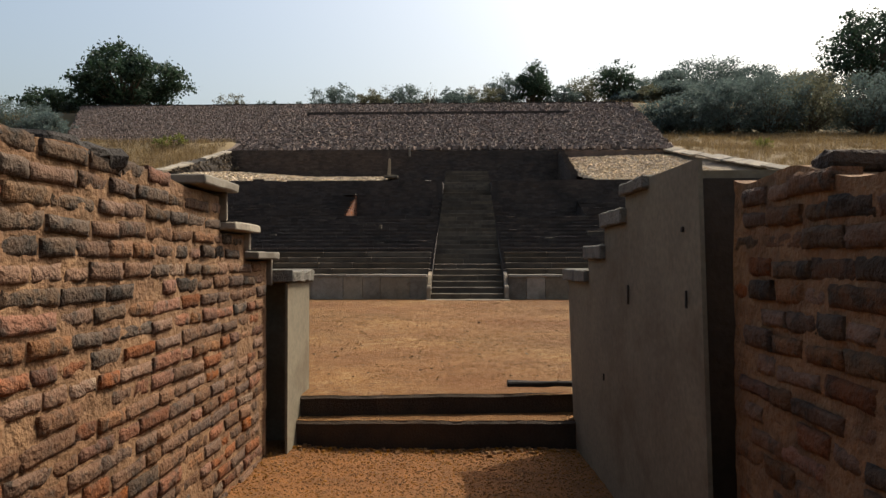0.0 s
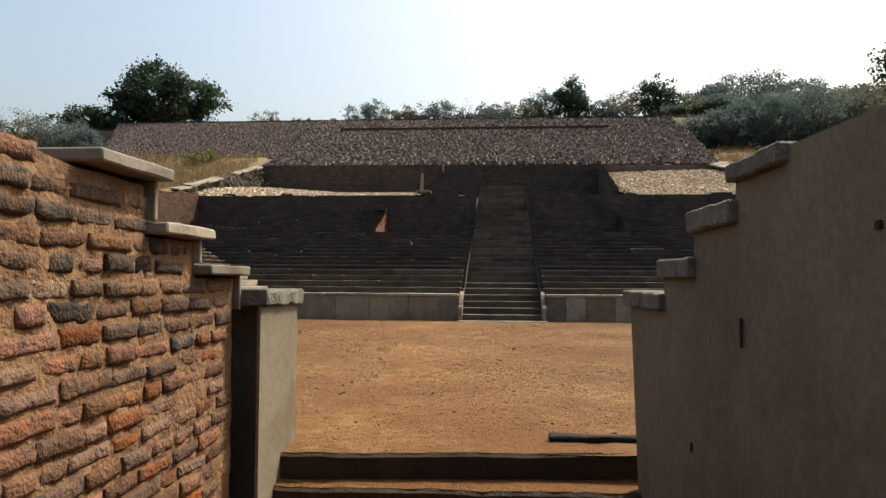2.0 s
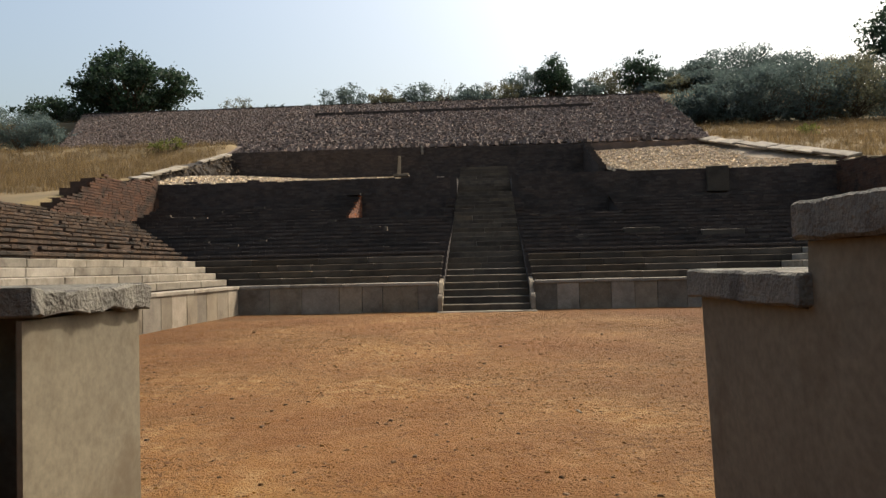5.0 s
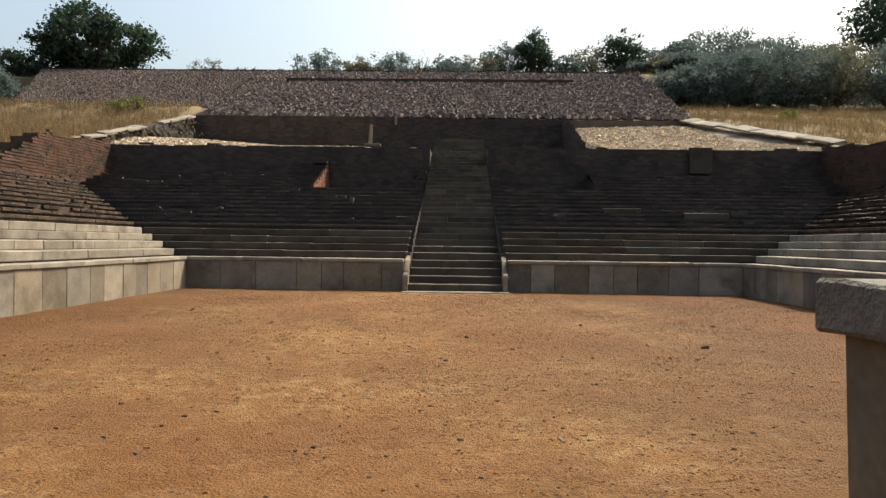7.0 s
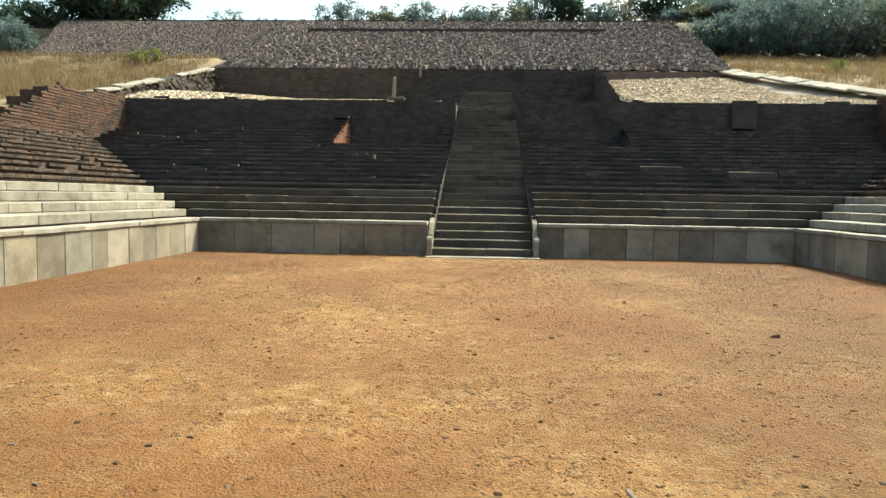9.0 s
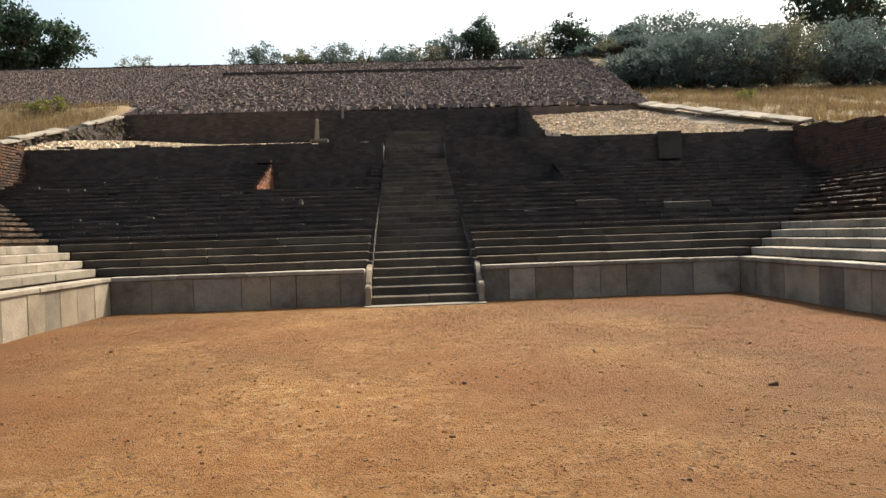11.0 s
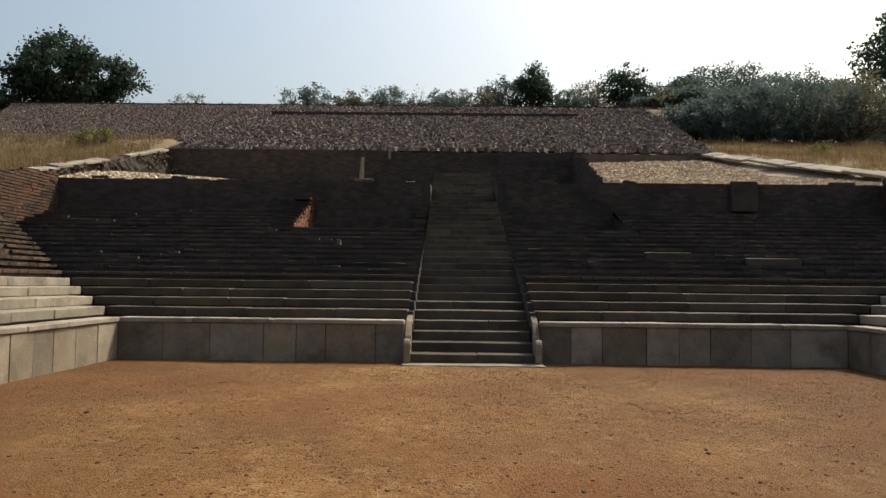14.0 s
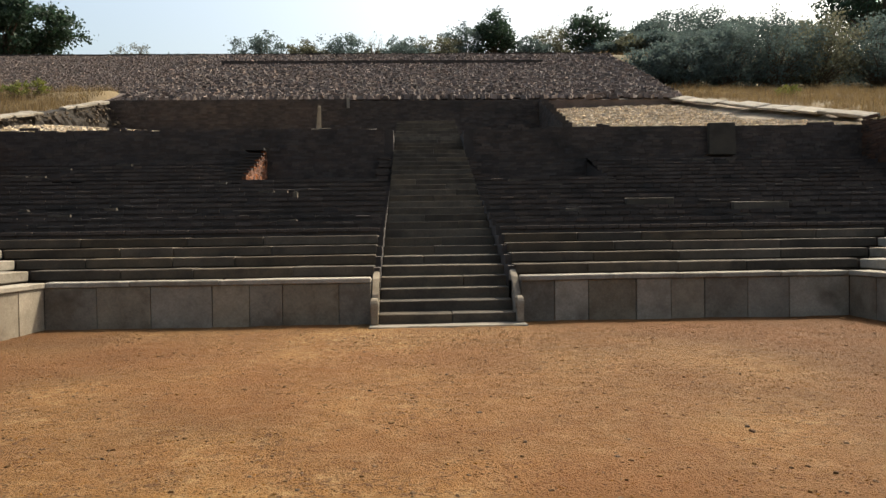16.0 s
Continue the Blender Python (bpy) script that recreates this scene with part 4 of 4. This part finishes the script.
for y, z, w in ((1.5, 1.69, 0.42), (2.05, 1.74, 0.36), (2.75, 1.80, 0.3)):
    ob = part("top_stone", worn_block(w, 0.30, 0.075, 0.02, 0.03, y, cuts=3), BRICK_SOOT, east_wall, "blackened weathered stone")
    ob.matrix_basis = pose(2.47, y, z - 0.01, 3, 3, 92 + 9 * math.sin(y * 4))

for y0, y1, z in ((4.72, 5.47, 1.985), (5.41, 6.09, 1.685), (6.03, 6.76, 1.455)):
    bm = worn_block(y1 - y0, 0.62, 0.07, 0.010, 0.008, y0, cuts=3)
    ob = part("coping", bm, LIME_PALE, west_wall, "pale stone coping slab")
    ob.matrix_basis = pose(-1.28, (y0 + y1) / 2, z, 0, 0, 90)
for y, z0, z1 in ((5.405, 1.76, 1.985), (6.025, 1.53, 1.685), (6.745, 1.2, 1.455)):
    bm = worn_block(0.50, 0.035, z1 - z0, 0.006, 0.004, y)
    ob = part("facing_slab", bm, LIME_PALE, west_wall, "thin pale stone facing")
    ob.matrix_basis = pose(-1.30, y + 0.014, z0)


def stepped_pier(name, label, xf, skew, y_base, spans, thick, side):
    """A plastered wall whose top steps down, each step under a coping slab. side: +1 if its face looks to +x."""
    bm = bmesh.new()
    pts = [(spans[0][0], -0.7)] + [q for a, b, z in spans for q in ((a, z), (b, z))] + [(spans[-1][1], -0.7)]
    prism(bm, pts, "x", xf, xf - side * 0.025)
    prism(bm, [(max(u, spans[0][0] + 0.5), v) for u, v in pts], "x", xf - side * 0.025, xf - side * thick)
    bmesh.ops.bevel(bm, geom=[e for e in bm.edges if abs(e.verts[0].co.x - e.verts[1].co.x) > 0.1], offset=0.012, segments=2, affect="EDGES")
    for v in bm.verts:
        v.co.x += skew * (v.co.y - y_base)
        if side < 0 and v.co.z < 0:
            v.co.x += 0.07
    wall = tagged(mesh_object(name, bm, PLASTER), label, "wall", kind="structure")
    for k, (ya, yb, z) in enumerate(spans):
        if z > 1.95:
            continue
        ya2, yb2 = ya - (0.02 if k else 0), yb + (0.06 if k == len(spans) - 1 else 0.025)
        bm = worn_block(yb2 - ya2, thick + 0.06, 0.085 if z > 1.8 else 0.118, 0.010, 0.009 if side < 0 else 0.030, ya, cuts=9)
        ob = part("coping", bm, CAP, wall, "rough grey stone coping slab")
        ym = (ya2 + yb2) / 2
        ob.matrix_basis = pose(xf - side * (thick / 2 - 0.02) + skew * (ym - y_base), ym, z + 0.003, 0, 0, 90 - math.degrees(math.atan(skew)))
    return wall


east_pier = stepped_pier("wall_east_pier", "tall grey plastered wall stepping down towards the arena", 2.10, -0.043, 3.6, [(3.60, 4.50, 1.985), (4.51, 5.05, 1.91), (5.06, 5.70, 1.71), (5.71, 6.34, 1.45), (6.35, 7.34, 1.235)], 0.75, -1)
stepped_pier("wall_west_pier", "short grey plastered pier with a broken stone cap", -0.90, 0.0, 7.0, [(6.79, 7.76, 1.215)], 0.85, 1)
# Thin dark blocks on the plaster stand in for the shade inside slots.
for y, z0, z1, w in ((5.02, 1.12, 1.26, 0.016), (3.80, 1.17, 1.27, 0.014), (3.85, 1.60, 1.63, 0.03), (5.9, 0.42, 0.48, 0.02)):
    ob = part("slot", worn_block(0.012, w, z1 - z0, 0.002, 0.003, y), BLACK_STONE_SLOT_SHADE, east_pier, "dark block standing in for the shade in a plaster slot")
    ob.matrix_basis = pose(2.10 - 0.043 * (y - 3.6) + 0.037 * max(0, 1.25 - z0) + 0.002, y, z0)

# Dark sheet set back in the gap, painted as the shade inside it.
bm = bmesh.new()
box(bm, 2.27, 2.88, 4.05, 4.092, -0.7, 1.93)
part("joint", bm, SOIL_GAP_SHADE, east_pier, "dark sheet standing in for the shade in the gap by the brick wall")

# entrance steps
ent = tagged(new("entrance_steps"), "two worn earth-covered stone steps up into the arena", "steps")
for k, (y, z, dep, h) in enumerate(((7.19, -0.215, 0.34, 0.5), (7.47, 0.004, 0.10, 0.5))):
    bm = bmesh.new()
    n = 40
    prof_pts = []
    for i in range(n + 1):
        x = -0.95 + 3.15 * i / n
        wob = 0.035 * noise.noise((x * 1.6, k * 5, 0)) + 0.02 * noise.noise((x * 6, k, 3)) + (0.10 * (x - 0.5) * (1 if k else 0.3))
        wz = 0.018 * noise.noise((x * 2.2, k * 3, 8)) + 0.008 * noise.noise((x * 9, k, 8))
        prof_pts.append((x, y + wob, z + wz))
    rings = []
    for x, yy, zz in prof_pts:
        rings.append([bm.verts.new(q) for q in ((x, yy + 0.02, zz - h), (x, yy - 0.01, zz - 0.07), (x, yy - 0.02, zz - 0.03), (x, yy + 0.015, zz - 0.004), (x, yy + 0.07, zz), (x, y + dep + 0.15, z - 0.004), (x, y + dep + 0.15, zz - h))])
    for i in range(n):
        for j in range(7):
            bm.faces.new((rings[i][j], rings[i + 1][j], rings[i + 1][(j + 1) % 7], rings[i][(j + 1) % 7]))
    bm.faces.new(rings[0])
    bm.faces.new(rings[-1][::-1])
    bmesh.ops.recalc_face_normals(bm, faces=bm.faces)
    # Risers wear the shade-dark earth; sand strips keep the treads bright.
    part("step", bm, STEP_EARTH_SHADE, ent)
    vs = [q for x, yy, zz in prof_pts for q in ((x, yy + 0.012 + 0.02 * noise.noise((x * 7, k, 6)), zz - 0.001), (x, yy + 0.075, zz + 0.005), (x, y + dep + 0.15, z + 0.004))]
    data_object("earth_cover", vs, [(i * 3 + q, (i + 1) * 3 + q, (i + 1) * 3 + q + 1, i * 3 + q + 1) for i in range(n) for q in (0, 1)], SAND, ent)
ob = tagged(mesh_object("low_slab", worn_block(0.9, 0.16, 0.06, 0.012, 0.014, 4, cuts=4), NEAR_BLACK), "low dark stone slab lying in the arena earth", "stone")
ob.matrix_basis = pose(1.79, 8.08, -0.012, 0, 0, 2)

# ---- stones on the floors ----
for x, y, sz, mat in ((1.17, 16.6, 0.065, BROWN_STONE), (4.52, 15.83, 0.10, BROWN_STONE), (-3.6, 13.4, 0.04, BROWN_STONE), (5.6, 18.6, 0.06, BROWN_STONE), (-4.4, 20.2, 0.07, BROWN_STONE), (3.2, 18.4, 0.05, BROWN_STONE)):
    ob = tagged(mesh_object("stone", worn_block(sz, sz * 0.7, sz * 0.5, sz * 0.14, sz * 0.2, x), mat), "small dark stone lying on the arena earth", "stone", "stones on the arena floor")
    ob.matrix_basis = pose(x, y, arena_height(x, y) - sz * 0.1, 6, 5, x * 40)
ob = tagged(mesh_object("paper_scrap", worn_block(0.03, 0.14, 0.01, 0.003, 0.004, 3), LIME_PALE), "small white scrap lying on the arena earth", "litter")
ob.matrix_basis = pose(1.81, 10.94, arena_height(1.81, 10.94), 0, 0, 8)


def on_arena(r):
    x, y = r.uniform(W + 0.1, E - 0.1), r.uniform(S + 0.9, N - 0.3)
    if noise.noise((x * 0.35, y * 0.35, 12)) * 0.8 + noise.noise((x * 2.3, y * 5.0, 31)) * 1.2 + r.uniform(-0.75, 0.15) < 0:
        return None
    return (x, y, arena_height(x, y) + 0.002)


def on_passage(r):
    x, y = r.uniform(-1.1, 2.2), 7.2 - 5.5 * r.random() ** 1.3
    return (x, y, passage_height(x, y) + 0.003)


def foot_of_steps(r):
    x = r.uniform(-0.9, 2.0)
    y = 7.17 - abs(r.gauss(0, 0.09))
    return (x, y, passage_height(x, y) + 0.01)


def on_arena_wide(r):
    x, y = r.uniform(W + 0.2, E - 0.2), S + 0.9 + 18 * r.random()
    return (x, y, arena_height(x, y) + 0.004)


tagged(stone_field("leaf_litter", 1800, on_arena_wide, (0.015, 0.05), TWIG, flat=0.35), "scattered brown leaf bits and stones on the arena earth", "litter")
tagged(stone_field("pebbles", 95000, on_arena, (0.006, 0.021), CLOD, flat=0.4), "small clods and pebbles over the arena floor", "pebbles")


def slivers(name, count, where, r0):
    """Short dry stalks and leaf bits lying flat."""
    r = random.Random(r0)
    vs, fs = [], []
    for _ in range(count):
        p = where(r)
        if p is None:
            continue
        a, ln, w = r.uniform(0, 6.28), r.uniform(0.006, 0.028), r.uniform(0.0015, 0.004)
        u, v = Vector((math.cos(a), math.sin(a), r.uniform(-0.1, 0.25))) * ln, Vector((-math.sin(a), math.cos(a), 0)) * w
        q, o = Vector(p) + Vector((0, 0, 0.004)), len(vs)
        vs += [q - u - v, q - u + v, q + u + v, q + u - v, q + Vector((0, 0, 0.006))]
        fs += [(o, o + 3, o + 4), (o + 3, o + 2, o + 4), (o + 2, o + 1, o + 4), (o + 1, o, o + 4)]
    return data_object(name, vs, fs, TWIG)


tagged(slivers("dry_litter", 26000, on_arena, 5), "dry stalks and leaf bits strewn over the arena", "litter", kind="stuff")
tagged(stone_field("passage_gravel", 16000, on_passage, (0.007, 0.024), CLOD, flat=0.45), "loose orange gravel on the passage floor", "gravel")
tagged(stone_field("step_rubble", 240, foot_of_steps, (0.015, 0.06), CLOD), "small rubble at the foot of the entrance steps", "rubble")

# ---- plants ----


def leafy(r, vs, fs, c, size, rag=0.5):
    """One bent leaf of two triangles."""
    d = Vector((r.gauss(0, 1), r.gauss(0, 1), r.gauss(0, 0.8))).normalized()
    e = d.orthogonal().normalized()
    e = Matrix.Rotation(r.uniform(0, 6.28), 3, d) @ e
    s_ = size * r.uniform(0.6, 1.3)
    o = len(vs)
    vs += [c - d * s_ * 0.5, c + e * s_ * 0.32, c + d * s_ * 0.5 + Vector((0, 0, -0.15 * s_)), c - e * s_ * 0.32]
    fs.append((o, o + 1, o + 2, o + 3))


def limb(vs, fs, a, b, ra, rb, seg=6):
    d = (b - a).normalized()
    e = d.orthogonal().normalized()
    g = d.cross(e)
    o = len(vs)
    for c, rr in ((a, ra), (b, rb)):
        for k in range(seg):
            t = 2 * math.pi * k / seg
            vs.append(c + e * rr * math.cos(t) + g * rr * math.sin(t))
    for k in range(seg):
        k2 = (k + 1) % seg
        fs.append((o + k, o + k2, o + seg + k2, o + seg + k))


FAR = 1.18  # the skyline plants stand this much further out than first paced


def plant(name, label, category, x, y, width, top, leaf_mat, seed, clumps, per_clump, leaf, trunk_h=0.25, spread=0.12, flat=1.0, ground=None, hollow=0.35, group=""):
    """Trunk and limbs from the ground, each limb ending in a loose clump of leaves."""
    r = random.Random(seed)
    if y > 73.9:
        x, y, width, top, leaf = 0.9 + (x - 0.9) * FAR, y * FAR, width * FAR, 1.45 + (top - 1.45) * FAR, leaf * FAR
        ground = None if ground is None else 1.45 + (ground - 1.45) * FAR
    g = (hill(x, y) if ground is None else ground) - 0.15
    h = top - g
    root = tagged(new(name), label, category, group)
    wv, wf, lv, lf = [], [], [], []
    base = Vector((x, y, g))
    fork = base + Vector((r.uniform(-0.05, 0.05) * h, r.uniform(-0.05, 0.05) * h, trunk_h * h))
    limb(wv, wf, base, fork, 0.035 * h + 0.03, 0.024 * h + 0.02, 8)
    crown = Vector((x, y, g + h * (0.5 + trunk_h / 2)))
    rx, rz = width / 2, h * (1 - trunk_h) / 2 * flat
    for k in range(clumps):
        while True:
            q = Vector((r.uniform(-1, 1), r.uniform(-1, 1), r.uniform(-1, 1)))
            if hollow < q.length < 1:
                break
        bump = 0.80 + 0.28 * noise.noise(q * 1.8 + Vector((seed, 0, 0)))
        c = crown + Vector((q.x * rx * bump, q.y * rx * bump, q.z * rz * bump))
        if c.z < g + 0.05 * h:
            continue
        mid = fork.lerp(c, 0.55) + Vector((r.uniform(-1, 1), r.uniform(-1, 1), r.uniform(0, 1))) * 0.06 * h
        if k % 3 == 0:
            limb(wv, wf, fork, mid, 0.013 * h + 0.01, 0.008 * h + 0.006, 5)
            limb(wv, wf, mid, c, 0.008 * h + 0.006, 0.006, 4)
        else:
            limb(wv, wf, mid.lerp(c, 0.4), c, 0.008, 0.005, 3)
        rad = spread * (width + h) / 2 * r.uniform(0.7, 1.3)
        for _ in range(per_clump):
            leafy(r, lv, lf, c + Vector((r.gauss(0, 0.5), r.gauss(0, 0.5), r.gauss(0, 0.38))) * rad, leaf)
    data_object("trunk", wv[:16], wf[:8], BARK, root)
    tagged(data_object("branchwork", wv[16:], [tuple(i - 16 for i in f) for f in wf[8:]], BARK, root), kind="stuff")
    if lv:
        data_object("crown", lv, lf, leaf_mat, root)
    return root


plant("tree", "large dark green broad-crowned tree on the hilltop", "tree", -34.8, 74, 14.0, 24.1, LEAF_DARK, 1, 190, 95, 0.36, 0.06, 0.075, 1.12, 16.4, 0.35)
plant("tree", "tall leafy tree on the dry slope beside bushes", "tree", 43.0, 74, 12.5, 27.7, LEAF_DARK, 2, 190, 55, 0.36, 0.08, 0.08, 1.1, None, 0.3)
plant("tree", "small round dense tree on the skyline", "tree", 8.0, 76, 4.8, 22.5, LEAF_DARK, 3, 110, 66, 0.24, 0.08, 0.10, 1.1, None, 0.2)
plant("tree", "small pointed tree on the skyline", "tree", 16.7, 76, 5.0, 22.9, LEAF_DARK, 4, 85, 45, 0.26, 0.04, 0.12, 1.2, None, 0.1)
plant("tree", "flat-topped thin acacia on the skyline", "tree", -24.3, 76, 4.6, 20.0, LEAF_DRY, 5, 34, 22, 0.16, 0.35, 0.10, 0.7)
plant("tree", "dark bushy tree at the hill's edge", "tree", -43.3, 74, 8.8, 19.6, LEAF_DARK, 6, 90, 45, 0.32, 0.12, 0.10)
SCRUB = ((-12.9, 75, 7.0, 20.0), (-9.1, 76, 5.4, 19.8), (-5.8, 76, 6.4, 20.1), (-0.3, 74, 5.4, 19.2), (3.0, 75, 6.0, 19.9), (5.0, 76, 4.6, 21.4), (11.3, 76, 4.6, 20.2), (14.2, 78, 7.4, 21.5), (20.6, 78, 6.4, 21.4), (-41.0, 75, 5.5, 18.7), (-46.5, 70, 8.5, 18.0), (-42.6, 69, 7.0, 17.6), (-38.6, 66, 5.5, 15.6), (-52.0, 68, 9.0, 18.6), (-20.5, 77, 4.4, 18.8), (-17.0, 77, 4.4, 18.6), (-3.2, 77, 5.0, 19.2), (1.4, 77, 5.0, 19.2))
for k, (x, y, w, top) in enumerate(SCRUB):
    plant("bush", "grey-green thorny bush on the skyline", "bush", x, y, w, top, (LEAF_HAZED, LEAF_DRY, LEAF_HAZED)[k % 3], 20 + k, 120, 44, 0.19, 0.03, 0.09, 1.15, None, 0.1, "bushes on the skyline")
THICKET = ((23.4, 79, 6.0, 22.3), (28.4, 82, 9.6, 24.6), (33.6, 83, 8.0, 23.8), (38.8, 81, 8.0, 22.4), (21.4, 73.6, 6.5, 17.6), (24.0, 73.0, 7.5, 18.4), (17.6, 74.2, 5.0, 18.7), (19.8, 74.2, 5.5, 19.3), (22.2, 74.2, 6.0, 19.8), (27.4, 73.4, 9.5, 19.0), (31.5, 72.8, 10.0, 19.6), (35.6, 73.4, 10.0, 19.8), (40.4, 72.6, 10.0, 19.6), (45.2, 72.4, 10.5, 19.8), (22.0, 82, 6.0, 21.2), (44.5, 76, 9.0, 22.8), (50.2, 71, 9.0, 19.4), (29.0, 76, 8.0, 20.4), (36.5, 76, 8.0, 20.8), (18.6, 76, 4.0, 18.8), (19.8, 75.5, 5.0, 18.9), (22.2, 76, 6.0, 19.6), (25.4, 77, 7.0, 20.4))
for k, (x, y, w, top) in enumerate(THICKET):
    plant("bush", "hazy grey-green bush in a thicket on the slope", "bush", x, y, w, top, (LEAF_HAZED, LEAF_DRY)[k % 4 == 3], 50 + k, 190 if y < 73.9 else 130, 48, 0.24, 0.02, 0.11, 1.5 if y < 73.9 else 1.2, None, 0.1, "thicket on the slope")
for k, (x, y, w, top) in enumerate(((-2.7, 74, 2.6, 20.0), (38.6, 84, 2.8, 25.0), (-26.5, 77, 2.0, 18.4), (44.0, 82, 3.0, 24.0))):
    plant("bush", "bare twiggy leafless bush against the sky", "bush", x, y, w, top, LEAF_DRY, 90 + k, 60, 2, 0.14, 0.2, 0.08, 1.0, None, 0.1, "bare bushes")
for x, y in ((-23.6, 56.5), (-22.6, 57.2), (24.8, 58)):
    plant("bush", "small yellow-green weed in the dry grass", "bush", x, y, 1.9, hill(x, y) + 1.0, LEAF_YELLOW, int(x), 26, 24, 0.13, 0.1, 0.12, 1.0, None, 0.1, "green weeds")


def grass(name, label, count, where, mat, tall):
    r = random.Random(count + 1)
    vs, fs = [], []
    for _ in range(count):
        p = where(r)
        if p is None:
            continue
        n = noise.noise((p[0] * 0.5, p[1] * 0.5, 2))
        for _ in range(7):
            h = r.uniform(*tall) * (0.75 + 0.6 * n)
            a = r.uniform(0, 6.28)
            w = 0.013
            q = Vector((p[0] + r.gauss(0, 0.12), p[1] + r.gauss(0, 0.12), p[2] - 0.05))
            lean = Vector((r.gauss(0, 0.22), r.gauss(0, 0.22), 1)) * h
            o = len(vs)
            side = Vector((math.cos(a), math.sin(a), 0)) * w
            vs += [q - side, q + side, q + lean]
            fs.append((o, o + 1, o + 2))
    return tagged(data_object(name, vs, fs, mat), label, "grass", kind="stuff")


def west_slope(r):
    x, y = r.uniform(-44, -18), r.uniform(36, 61)
    if x > kerb_west(y) - 0.5 or (x > -17.2):
        return None
    return (x, y, hill(x, y))


def east_slope(r):
    x, y = r.uniform(14, 46), r.uniform(38, 70)
    if x < kerb_east(y) + 0.6 and y < 57:
        return None
    if x < 17.4 + 0.1 * (y - 56) + 0.5:
        return None
    return (x, y, hill(x, y))


grass("grass_west", "tall dry yellow grass on the slope", 9000, west_slope, STRAW, (0.35, 0.85))
grass("grass_east", "tall dry yellow grass on the slope", 11000, east_slope, STRAW, (0.3, 0.8))


def hilltop(r):
    x, y = r.uniform(-48, 44), r.uniform(83.5, 90)
    return (x, y, hill(x, y))


grass("grass_top", "dry grass along the hilltop", 3500, hilltop, STRAW, (0.3, 0.9))
fence = tagged(mesh_object("fence_post", worn_block(0.12, 0.12, 1.7, 0.015, 0.01, 2), LIME), "thin pale fence post on the hilltop", "post")
fence.matrix_basis = pose(12.3, 88, hill(12.3, 88) - 0.1)

# ---- the plan's units brought to metres ----
for me in bpy.data.meshes:
    me.transform(Matrix.Scale(K, 4))
for ob in scene.objects:
    if ob.type in ("MESH", "EMPTY"):
        m = ob.matrix_basis.copy()
        m.translation *= K
        ob.matrix_basis = m
